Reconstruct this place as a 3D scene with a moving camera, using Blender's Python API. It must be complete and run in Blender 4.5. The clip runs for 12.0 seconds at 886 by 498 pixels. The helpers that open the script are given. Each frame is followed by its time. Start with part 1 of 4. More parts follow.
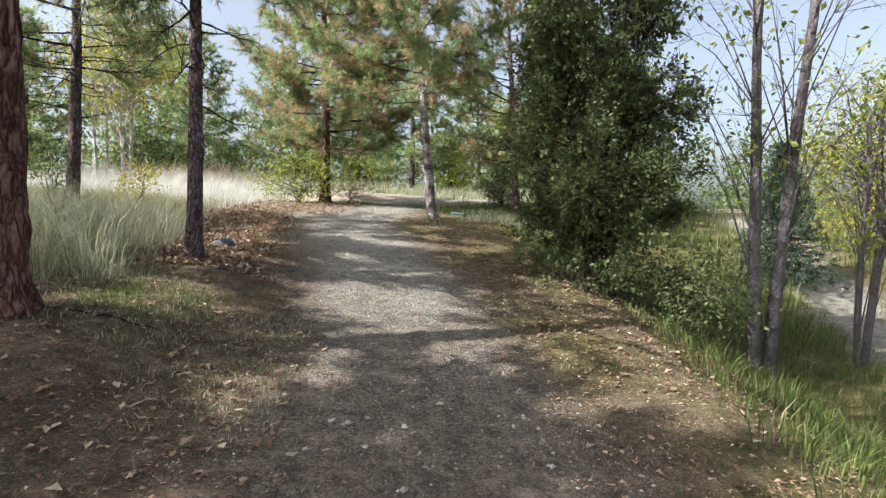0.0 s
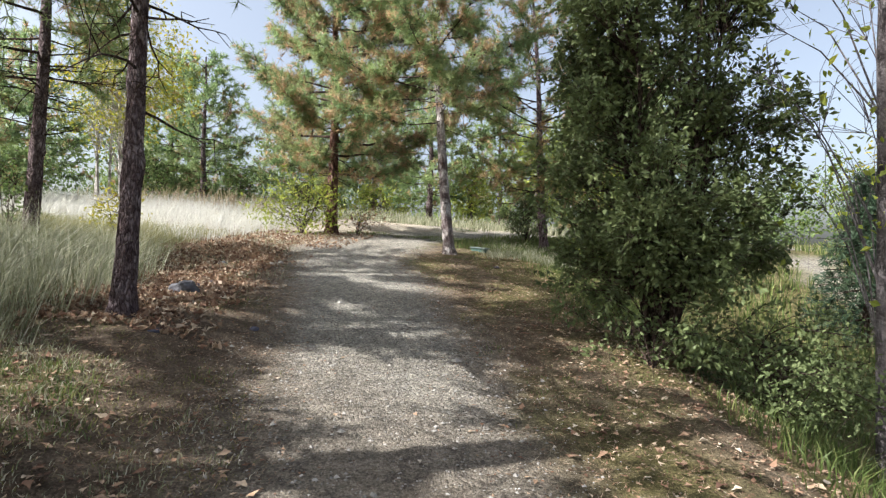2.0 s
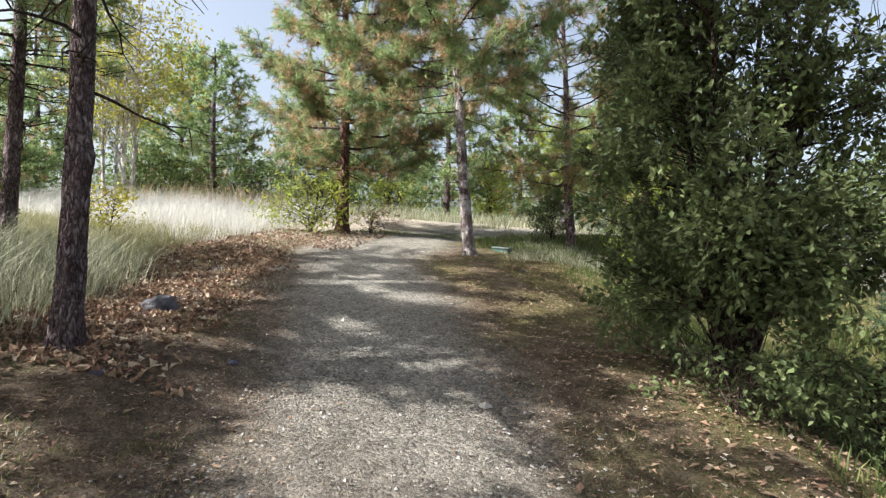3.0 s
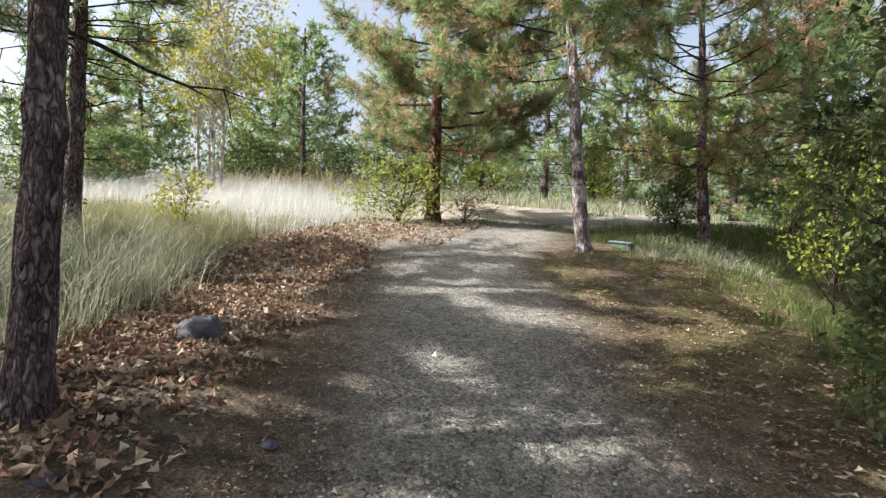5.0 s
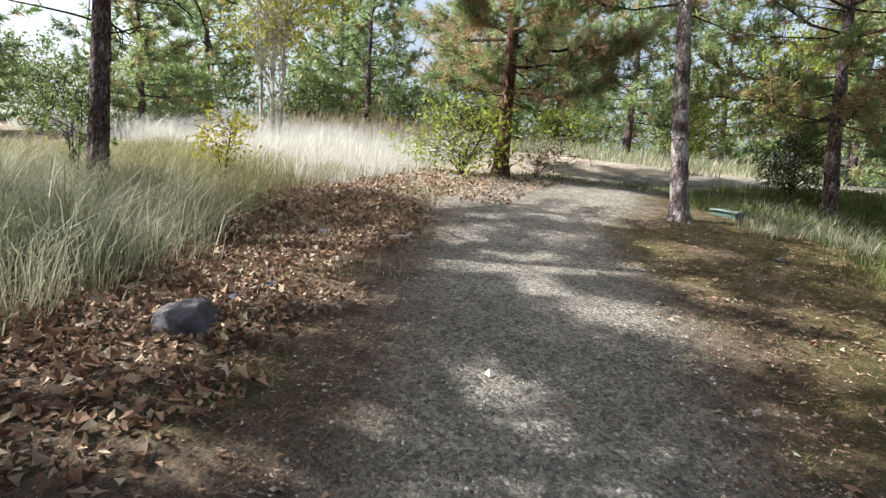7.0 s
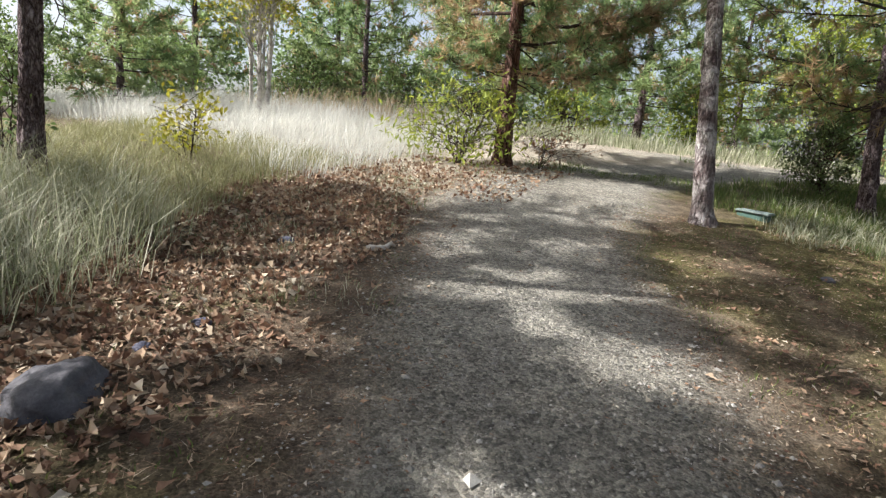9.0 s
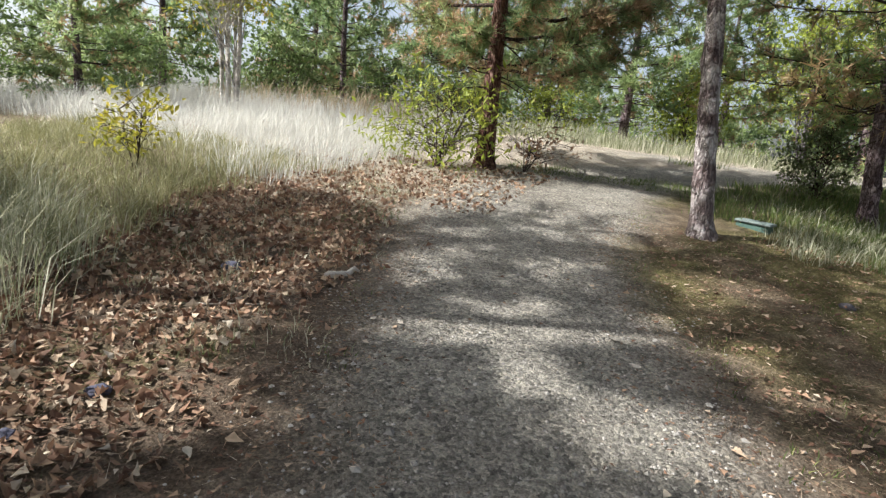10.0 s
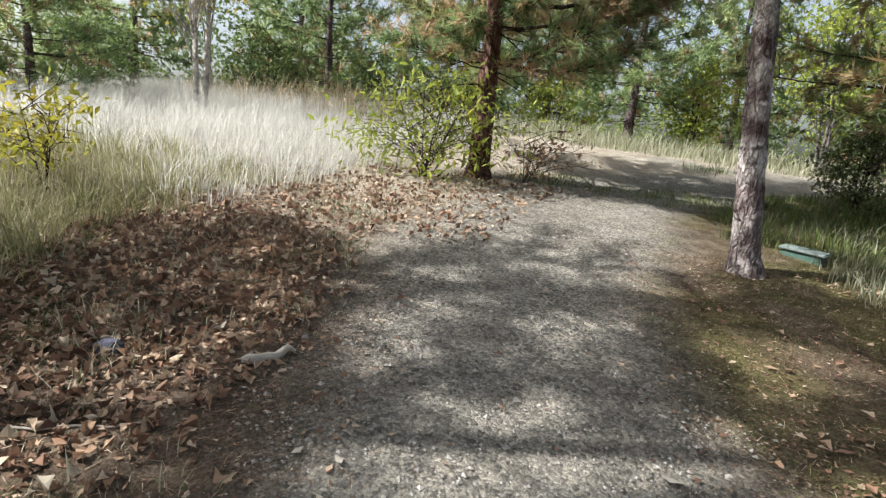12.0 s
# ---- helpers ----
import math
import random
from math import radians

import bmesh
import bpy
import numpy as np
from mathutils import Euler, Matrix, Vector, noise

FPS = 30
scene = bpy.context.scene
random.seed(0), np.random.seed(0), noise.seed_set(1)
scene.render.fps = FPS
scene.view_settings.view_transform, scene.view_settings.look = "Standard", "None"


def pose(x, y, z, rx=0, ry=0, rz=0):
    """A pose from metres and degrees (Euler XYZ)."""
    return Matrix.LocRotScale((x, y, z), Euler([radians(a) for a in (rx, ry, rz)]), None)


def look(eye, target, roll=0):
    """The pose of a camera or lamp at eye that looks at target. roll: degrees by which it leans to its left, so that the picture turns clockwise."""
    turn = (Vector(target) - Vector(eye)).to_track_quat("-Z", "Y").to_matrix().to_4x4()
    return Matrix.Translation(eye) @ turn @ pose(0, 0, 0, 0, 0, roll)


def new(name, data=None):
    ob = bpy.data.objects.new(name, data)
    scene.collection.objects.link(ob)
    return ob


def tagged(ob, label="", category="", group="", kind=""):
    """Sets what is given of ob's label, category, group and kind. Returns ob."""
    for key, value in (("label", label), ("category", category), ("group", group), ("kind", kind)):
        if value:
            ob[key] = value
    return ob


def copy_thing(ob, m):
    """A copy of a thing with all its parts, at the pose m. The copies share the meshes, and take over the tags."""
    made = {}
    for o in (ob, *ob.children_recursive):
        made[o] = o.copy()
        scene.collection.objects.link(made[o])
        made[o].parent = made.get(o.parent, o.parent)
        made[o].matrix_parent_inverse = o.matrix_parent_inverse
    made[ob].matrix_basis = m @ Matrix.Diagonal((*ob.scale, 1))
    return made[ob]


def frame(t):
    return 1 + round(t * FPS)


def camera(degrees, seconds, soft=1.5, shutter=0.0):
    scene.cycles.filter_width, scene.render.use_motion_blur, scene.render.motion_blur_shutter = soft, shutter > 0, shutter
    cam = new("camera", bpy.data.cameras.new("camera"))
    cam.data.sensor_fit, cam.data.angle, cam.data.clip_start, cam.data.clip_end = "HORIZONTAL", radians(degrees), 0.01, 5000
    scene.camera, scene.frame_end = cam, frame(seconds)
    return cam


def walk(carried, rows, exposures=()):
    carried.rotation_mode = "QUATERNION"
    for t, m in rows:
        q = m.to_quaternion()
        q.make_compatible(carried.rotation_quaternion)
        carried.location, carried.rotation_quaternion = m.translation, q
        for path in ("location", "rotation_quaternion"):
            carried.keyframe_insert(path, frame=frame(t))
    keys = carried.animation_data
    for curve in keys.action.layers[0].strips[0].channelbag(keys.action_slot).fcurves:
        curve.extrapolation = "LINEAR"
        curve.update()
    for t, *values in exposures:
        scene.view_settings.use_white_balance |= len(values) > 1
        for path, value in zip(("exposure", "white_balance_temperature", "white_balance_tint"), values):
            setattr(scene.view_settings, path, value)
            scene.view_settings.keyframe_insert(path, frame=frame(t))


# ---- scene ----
cam = camera(79.3, 12.0, soft=1.3)
METRES, EYE, TILT, LEAN, TURN = 8.1, 1.5, 7.0, 4.0, 0.0
EXPOSURES = [(0.0, 1.27, 6250, 9), (7.0, 1.22, 6250, 9), (12.0, 1.07, 6250, 9)]
ROWS = [
    (0.0, 0.0, 0.0, 0.0, 0.69, -9.85, -3.95),
    (0.5, 0.0144, 0.0503, 0.0062, 0.92, -7.79, -3.8),
    (1.0, 0.0135, 0.093, 0.0006, 1.79, -7.13, -3.9),
    (1.5, 0.0059, 0.1461, 0.0022, 2.44, -6.94, -4.4),
    (2.0, 0.0022, 0.196, -0.0045, 2.88, -6.94, -4.55),
    (2.5, -0.0022, 0.2573, -0.0023, 3.91, -7.36, -4.38),
    (4.5, -0.0504, 0.4619, -0.0132, 9.59, -9.13, -3.81),
    (5.0, -0.0642, 0.5015, -0.0087, 14.05, -10.17, -3.37),
    (5.5, -0.0816, 0.5387, -0.0128, 17.83, -11.25, -3.06),
    (6.0, -0.0959, 0.5691, -0.0077, 19.66, -12.58, -4.01),
    (6.5, -0.0979, 0.5949, -0.0125, 20.57, -14.35, -4.84),
    (7.0, -0.0959, 0.6347, -0.0138, 21.64, -16.22, -4.55),
    (9.0, -0.1205, 0.7419, -0.0072, 22.16, -18.52, -5.26),
    (9.5, -0.1305, 0.785, -0.0126, 20.67, -18.78, -5.72),
    (10.0, -0.1406, 0.8189, -0.0035, 20.51, -18.92, -5.76),
    (10.5, -0.1481, 0.8479, -0.0081, 20.65, -18.68, -5.74),
    (11.0, -0.164, 0.8837, -0.0009, 20.72, -19.0, -5.79),
    (11.5, -0.1685, 0.9149, -0.0039, 20.5, -19.0, -5.99),
    (12.0, -0.178, 0.9633, -0.0029, 20.18, -19.46, -6.02),
]
walk(cam, [(t, pose(0, 0, EYE, TILT, LEAN, TURN) @ pose(METRES * x, METRES * y, METRES * z, 90 + pitch, roll, yaw)) for t, x, y, z, yaw, pitch, roll in ROWS], exposures=EXPOSURES)

# ---- world and sun ----
SUN_EL, SUN_AZ = 45.0, (-0.92, -0.39)
world = bpy.data.worlds.new("sky")
scene.world = world
world.use_nodes = True
wn = world.node_tree.nodes
sky = wn.new("ShaderNodeTexSky")
sky.sky_type = "NISHITA"
sky.sun_disc = False
sky.sun_elevation = radians(SUN_EL)
sky.sun_rotation = math.atan2(SUN_AZ[0], SUN_AZ[1])
sky.dust_density, sky.air_density = 5.0, 1.0
wn["Background"].inputs["Strength"].default_value = 0.115
haze = wn.new("ShaderNodeHueSaturation")
haze.inputs["Saturation"].default_value = 0.6
world.node_tree.links.new(sky.outputs["Color"], haze.inputs["Color"])
world.node_tree.links.new(haze.outputs["Color"], wn["Background"].inputs["Color"])

sun = new("sun", bpy.data.lights.new("sun", "SUN"))
sun.data.energy, sun.data.angle, sun.data.color = 5.0, radians(0.5), (1.0, 0.96, 0.9)
to_sun = Vector((SUN_AZ[0] * math.cos(radians(SUN_EL)), SUN_AZ[1] * math.cos(radians(SUN_EL)), math.sin(radians(SUN_EL))))
sun.matrix_world = look(to_sun * 60, (0, 0, 0))


# ---- materials ----
def material(name, rough=0.9, spec=0.2):
    m = bpy.data.materials.new(name)
    m.use_nodes = True
    b = m.node_tree.nodes["Principled BSDF"]
    b.inputs["Roughness"].default_value = rough
    b.inputs["Specular IOR Level"].default_value = spec
    return m, m.node_tree.nodes, m.node_tree.links, b


def ramp(nodes, links, source, stops):
    r = nodes.new("ShaderNodeValToRGB")
    while len(r.color_ramp.elements) < len(stops):
        r.color_ramp.elements.new(0.5)
    for e, (at, c) in zip(r.color_ramp.elements, stops):
        e.position, e.color = at, (*c, 1)
    links.new(source, r.inputs["Fac"])
    return r.outputs["Color"]


def noise_node(nodes, links, coords, scale, detail=5.0, rough=0.6):
    n = nodes.new("ShaderNodeTexNoise")
    n.inputs["Scale"].default_value, n.inputs["Detail"].default_value, n.inputs["Roughness"].default_value = scale, detail, rough
    links.new(coords, n.inputs["Vector"])
    return n.outputs["Fac"]


def mix(nodes, links, kind, fac, a, b):
    m = nodes.new("ShaderNodeMix")
    m.data_type, m.blend_type = "RGBA", kind
    for socket, value in ((m.inputs["Factor"], fac), (m.inputs["A"], a), (m.inputs["B"], b)):
        if isinstance(value, (int, float)):
            socket.default_value = value
        elif isinstance(value, tuple):
            socket.default_value = (*value, 1)
        else:
            links.new(value, socket)
    return m.outputs["Result"]


def bump(nodes, links, b, height, strength, distance):
    n = nodes.new("ShaderNodeBump")
    n.inputs["Strength"].default_value, n.inputs["Distance"].default_value = strength, distance
    links.new(height, n.inputs["Height"])
    links.new(n.outputs["Normal"], b.inputs["Normal"])


def bark(name, dark, mid, light, plate=26.0, stretch=0.34, furrow=0.9, cover=0.0, stain=0.0):
    m, n, l, b = material(name, 0.92, 0.15)
    co = n.new("ShaderNodeTexCoord")
    mp = n.new("ShaderNodeMapping")
    mp.inputs["Scale"].default_value = (1, 1, stretch)
    l.new(co.outputs["Object"], mp.inputs["Vector"])
    warp = n.new("ShaderNodeVectorMath")
    nz = n.new("ShaderNodeTexNoise")
    nz.inputs["Scale"].default_value = 19.0
    l.new(mp.outputs["Vector"], nz.inputs["Vector"])
    warp.operation = "MULTIPLY_ADD"
    l.new(nz.outputs["Color"], warp.inputs[0])
    warp.inputs[1].default_value = (0.11, 0.11, 0.11)
    l.new(mp.outputs["Vector"], warp.inputs[2])
    v = n.new("ShaderNodeTexVoronoi")
    v.feature = "DISTANCE_TO_EDGE"
    v.inputs["Scale"].default_value = plate
    l.new(warp.outputs["Vector"], v.inputs["Vector"])
    cell = n.new("ShaderNodeTexVoronoi")
    cell.inputs["Scale"].default_value = plate
    l.new(warp.outputs["Vector"], cell.inputs["Vector"])
    fine = noise_node(n, l, co.outputs["Object"], 45.0, 6.0, 0.7)
    big = noise_node(n, l, co.outputs["Object"], 2.2, 3.0)
    flake = noise_node(n, l, mp.outputs["Vector"], 34.0, 5.0, 0.7)
    plate_tone = ramp(n, l, cell.outputs["Color"], [(0.1, dark), (0.4, mid), (0.65, mid), (1.0, light)])
    flaky = mix(n, l, "MIX", ramp(n, l, flake, [(0.48 - cover, (0, 0, 0)), (0.66 - cover, (0.85, 0.85, 0.85))]), plate_tone, light)
    worn = mix(n, l, "MIX", ramp(n, l, big, [(0.42, (1, 1, 1)), (0.56, (0, 0, 0))]), flaky, plate_tone)
    grain = mix(n, l, "MULTIPLY", 0.7, worn, ramp(n, l, fine, [(0.3, (0.45, 0.42, 0.42)), (0.65, (1.15, 1.15, 1.15))]))
    blotch = noise_node(n, l, co.outputs["Object"], 3.1, 4.0, 0.65)
    grain = mix(n, l, "MIX", ramp(n, l, blotch, [(0.52, (0, 0, 0)), (0.58, (stain, stain, stain))]), grain, mix(n, l, "MULTIPLY", 1.0, plate_tone, (0.5, 0.42, 0.42)))
    crack = ramp(n, l, v.outputs["Distance"], [(0.0, (0.22, 0.17, 0.17)), (0.1, (0.62, 0.58, 0.58)), (0.3, (1, 1, 1))])
    l.new(mix(n, l, "MULTIPLY", furrow, grain, crack), b.inputs["Base Color"])
    add = n.new("ShaderNodeMath")
    add.operation = "MULTIPLY_ADD"
    l.new(flake, add.inputs[0])
    add.inputs[1].default_value = 0.3
    clampd = n.new("ShaderNodeMath")
    clampd.operation = "MINIMUM"
    l.new(v.outputs["Distance"], clampd.inputs[0])
    clampd.inputs[1].default_value = 0.25
    l.new(clampd.outputs[0], add.inputs[2])
    bump(n, l, b, add.outputs[0], 1.0, 0.09)
    return m


def foliage(name, stops, through_light=0.35, rough=0.55, spec=0.35):
    """Leaves, needles and blades: the tint of each blade picks its colour, and some light passes through."""
    m, n, l, b = material(name, rough, spec)
    at = n.new("ShaderNodeAttribute")
    at.attribute_name = "tint"
    geo = n.new("ShaderNodeTexCoord")
    patch = noise_node(n, l, geo.outputs["Object"], 1.7, 3.0)
    grain = noise_node(n, l, geo.outputs["Object"], 90.0, 2.0)
    colour = ramp(n, l, at.outputs["Fac"], stops)
    colour = mix(n, l, "MULTIPLY", 0.6, colour, ramp(n, l, patch, [(0.3, (0.6, 0.62, 0.6)), (0.7, (1.1, 1.1, 1.0))]))
    colour = mix(n, l, "MULTIPLY", 0.4, colour, ramp(n, l, grain, [(0.3, (0.65, 0.65, 0.6)), (0.7, (1.1, 1.1, 1.1))]))
    l.new(colour, b.inputs["Base Color"])
    tr = n.new("ShaderNodeBsdfTranslucent")
    l.new(colour, tr.inputs["Color"])
    ms = n.new("ShaderNodeMixShader")
    ms.inputs["Fac"].default_value = through_light
    l.new(b.outputs["BSDF"], ms.inputs[1])
    l.new(tr.outputs["BSDF"], ms.inputs[2])
    l.new(ms.outputs["Shader"], n["Material Output"].inputs["Surface"])
    return m


def mineral(name, a, c, scale=14.0, rough=0.85):
    m, n, l, b = material(name, rough, 0.25)
    co = n.new("ShaderNodeTexCoord")
    x = noise_node(n, l, co.outputs["Object"], scale, 6.0, 0.65)
    y = noise_node(n, l, co.outputs["Object"], scale * 7, 4.0, 0.7)
    base = ramp(n, l, x, [(0.3, a), (0.7, c)])
    l.new(mix(n, l, "MULTIPLY", 0.6, base, ramp(n, l, y, [(0.3, (0.5, 0.5, 0.5)), (0.65, (1.1, 1.1, 1.1))])), b.inputs["Base Color"])
    bump(n, l, b, y, 0.6, 0.01)
    return m


def tinted(name, stops, rough=0.9):
    """Loose stones: the tint of each one picks its colour."""
    m, n, l, b = material(name, rough, 0.2)
    at = n.new("ShaderNodeAttribute")
    at.attribute_name = "tint"
    co = n.new("ShaderNodeTexCoord")
    g = noise_node(n, l, co.outputs["Object"], 120.0, 3.0)
    l.new(mix(n, l, "MULTIPLY", 0.5, ramp(n, l, at.outputs["Fac"], stops), ramp(n, l, g, [(0.3, (0.6, 0.6, 0.6)), (0.7, (1.1, 1.1, 1.1))])), b.inputs["Base Color"])
    return m


def ground_material():
    m, n, l, b = material("earth_and_gravel", 0.95, 0.12)
    co = n.new("ShaderNodeTexCoord").outputs["Object"]

    def mask(name):
        a = n.new("ShaderNodeAttribute")
        a.attribute_name = name
        return a.outputs["Fac"]

    big = noise_node(n, l, co, 0.9, 5.0)
    mid = noise_node(n, l, co, 6.0, 6.0, 0.65)
    fine = noise_node(n, l, co, 70.0, 6.0, 0.75)
    cell = n.new("ShaderNodeTexVoronoi")
    cell.inputs["Scale"].default_value = 48.0
    l.new(co, cell.inputs["Vector"])
    soil = ramp(n, l, mid, [(0.3, (0.095, 0.07, 0.052)), (0.55, (0.2, 0.155, 0.115)), (0.75, (0.33, 0.265, 0.205))])
    grit = ramp(n, l, mid, [(0.28, (0.22, 0.21, 0.19)), (0.5, (0.33, 0.315, 0.28)), (0.75, (0.46, 0.435, 0.385))])
    chip = n.new("ShaderNodeTexVoronoi")
    chip.inputs["Scale"].default_value = 105.0
    l.new(co, chip.inputs["Vector"])
    specks = ramp(n, l, cell.outputs["Color"], [(0.1, (0.4, 0.39, 0.39)), (0.5, (0.95, 0.95, 0.95)), (0.9, (1.5, 1.47, 1.4))])
    grit = mix(n, l, "MULTIPLY", 0.8, grit, specks)
    turf = ramp(n, l, mid, [(0.3, (0.085, 0.08, 0.032)), (0.55, (0.175, 0.155, 0.07)), (0.78, (0.3, 0.255, 0.15))])
    # dry straw ground, with the clearing's sunlit whiteness put into its colour
    straw = ramp(n, l, mid, [(0.3, (0.36, 0.31, 0.24)), (0.6, (0.52, 0.47, 0.39)), (0.8, (0.62, 0.58, 0.5))])
    colour = mix(n, l, "MIX", mask("turf"), soil, turf)
    colour = mix(n, l, "MIX", mask("straw"), colour, straw)
    colour = mix(n, l, "MIX", mask("gravel"), colour, grit)
    colour = mix(n, l, "MULTIPLY", 0.75, colour, ramp(n, l, fine, [(0.3, (0.35, 0.33, 0.31)), (0.7, (1.4, 1.4, 1.4))]))
    colour = mix(n, l, "MULTIPLY", 0.55, colour, ramp(n, l, chip.outputs["Color"], [(0.15, (0.5, 0.49, 0.48)), (0.5, (1, 1, 1)), (0.85, (1.45, 1.42, 1.36))]))
    colour = mix(n, l, "MULTIPLY", 0.45, colour, ramp(n, l, big, [(0.35, (0.62, 0.58, 0.55)), (0.65, (1.12, 1.12, 1.12))]))
    l.new(colour, b.inputs["Base Color"])
    add = n.new("ShaderNodeMath")
    add.operation = "MULTIPLY_ADD"
    l.new(cell.outputs["Distance"], add.inputs[0])
    add.inputs[1].default_value = -0.5
    l.new(fine, add.inputs[2])
    bump(n, l, b, add.outputs[0], 1.0, 0.04)
    return m


BARK_RED = bark("red_brown_pine_bark", (0.075, 0.036, 0.03), (0.25, 0.135, 0.105), (0.42, 0.29, 0.25), 20.0, 0.26)
BARK_PINE = bark("grey_brown_pine_bark", (0.075, 0.048, 0.05), (0.21, 0.16, 0.165), (0.42, 0.355, 0.365), 30.0, 0.34, 0.85, 0.04, 0.5)
BARK_PALE = bark("pale_grey_pine_bark", (0.055, 0.034, 0.034), (0.22, 0.18, 0.175), (0.66, 0.62, 0.6), 17.0, 0.4, 0.6, 0.2, 0.8)
BARK_SMOOTH = bark("smooth_grey_maple_bark", (0.085, 0.075, 0.078), (0.15, 0.135, 0.138), (0.24, 0.22, 0.225), 5.0, 0.6, 0.3)
BARK_WHITE = bark("white_birch_bark", (0.25, 0.23, 0.21), (0.6, 0.57, 0.53), (0.75, 0.73, 0.7), 4.0, 1.6, 0.35)
TWIG = bark("dark_twig_bark", (0.045, 0.033, 0.027), (0.11, 0.08, 0.065), (0.2, 0.15, 0.12))
NEEDLES = foliage("pine_needles", [(0.0, (0.12, 0.2, 0.095)), (0.5, (0.29, 0.38, 0.17)), (0.82, (0.46, 0.5, 0.25)), (0.88, (0.42, 0.29, 0.16)), (1.0, (0.52, 0.35, 0.22))], 0.55, 0.45, 0.4)
NEEDLES_DRY = foliage("browning_pine_needles", [(0.0, (0.12, 0.2, 0.08)), (0.5, (0.27, 0.36, 0.14)), (0.66, (0.42, 0.3, 0.15)), (1.0, (0.5, 0.33, 0.2))], 0.5, 0.5, 0.35)
SPRUCE = foliage("spruce_needles", [(0.0, (0.025, 0.05, 0.03)), (1.0, (0.07, 0.11, 0.06))], 0.2)
LEAF_DARK = foliage("glossy_dark_leaves", [(0.0, (0.065, 0.085, 0.036)), (0.6, (0.16, 0.2, 0.085)), (1.0, (0.3, 0.35, 0.16))], 0.32, 0.55, 0.25)
LEAF_LIGHT = foliage("bright_green_leaves", [(0.0, (0.15, 0.2, 0.035)), (0.6, (0.32, 0.37, 0.06)), (1.0, (0.5, 0.49, 0.09))], 0.45)
LEAF_YELLOW = foliage("yellow_autumn_leaves", [(0.0, (0.22, 0.25, 0.04)), (0.6, (0.42, 0.38, 0.05)), (1.0, (0.55, 0.42, 0.08))], 0.45)
LEAF_WOOD = foliage("woodland_leaves", [(0.0, (0.09, 0.14, 0.05)), (0.6, (0.17, 0.24, 0.075)), (1.0, (0.32, 0.34, 0.11))], 0.4)
GRASS_GREY = foliage("grey_green_grass", [(0.0, (0.12, 0.145, 0.06)), (0.4, (0.28, 0.29, 0.185)), (0.75, (0.49, 0.475, 0.37)), (1.0, (0.64, 0.615, 0.53))], 0.4)
GRASS_PALE = foliage("pale_dry_grass", [(0.0, (0.46, 0.44, 0.405)), (0.4, (0.62, 0.61, 0.595)), (1.0, (0.72, 0.715, 0.705))], 0.5, 0.7, 0.2)
GRASS_MOSS = foliage("olive_moss", [(0.0, (0.12, 0.115, 0.045)), (0.6, (0.24, 0.22, 0.09)), (1.0, (0.42, 0.37, 0.2))], 0.3, 0.8, 0.15)
GRASS_OLIVE = foliage("olive_grass", [(0.0, (0.13, 0.14, 0.055)), (0.5, (0.28, 0.27, 0.13)), (1.0, (0.52, 0.48, 0.33))], 0.35)
GRASS_TAN = foliage("tan_seed_heads", [(0.0, (0.3, 0.22, 0.13)), (1.0, (0.55, 0.45, 0.32))], 0.3)
GRASS_GREEN = foliage("green_weeds", [(0.0, (0.06, 0.09, 0.025)), (0.6, (0.13, 0.175, 0.05)), (0.9, (0.26, 0.27, 0.1)), (1.0, (0.42, 0.37, 0.22))], 0.4)
LITTER = foliage("dry_fallen_leaves", [(0.0, (0.1, 0.055, 0.04)), (0.3, (0.25, 0.145, 0.1)), (0.55, (0.39, 0.27, 0.19)), (0.8, (0.5, 0.4, 0.31)), (0.96, (0.6, 0.53, 0.45)), (1.0, (0.58, 0.36, 0.15))], 0.15, 0.8, 0.2)
LEAF_PALE = foliage("pale_dried_leaf", [(0.0, (0.4, 0.35, 0.3)), (1.0, (0.55, 0.5, 0.46))], 0.1, 0.8, 0.2)
STONES = tinted("loose_gravel", [(0.0, (0.17, 0.16, 0.15)), (0.5, (0.32, 0.3, 0.27)), (0.9, (0.42, 0.395, 0.36)), (1.0, (0.52, 0.49, 0.45))])
ROCK = mineral("grey_fieldstone", (0.06, 0.058, 0.068), (0.15, 0.143, 0.155))
BLUESTONE = mineral("blue_grey_stone", (0.05, 0.05, 0.075), (0.11, 0.11, 0.15))
PALE_WOOD = mineral("weathered_pale_wood", (0.38, 0.34, 0.29), (0.6, 0.55, 0.48), 25.0)
# ground box: paler green on the lid, darker green on the body
GREEN_PAINT = mineral("pale_green_plastic", (0.15, 0.19, 0.18), (0.24, 0.285, 0.27), 9.0, 0.6)
SIDE_GREEN = mineral("dark_green_plastic", (0.05, 0.1, 0.085), (0.09, 0.15, 0.125), 9.0, 0.7)
GROUND = ground_material()


# ---- the lie of the land: a path that climbs gently and falls away to one side ----
SLOPE = pose(0, 0, EYE, TILT, LEAN, TURN)
NORMAL = SLOPE.to_3x3() @ Vector((0, 0, 1))
FOOT = SLOPE @ Vector((0, 0, -EYE))


def smooth(a, b, v):
    s = np.clip((np.asarray(v, float) - a) / (b - a), 0, 1)
    return s * s * (3 - 2 * s)


def path_mid(y):
    """x of the path's middle line at y."""
    return np.interp(y, [-60, 0, 3, 6.5, 10, 12, 14.5, 17, 20, 26, 40], [0.4, 0.1, -0.05, -0.75, -1.7, -2.2, -2.0, -0.6, 2.2, 8.0, 22.0])


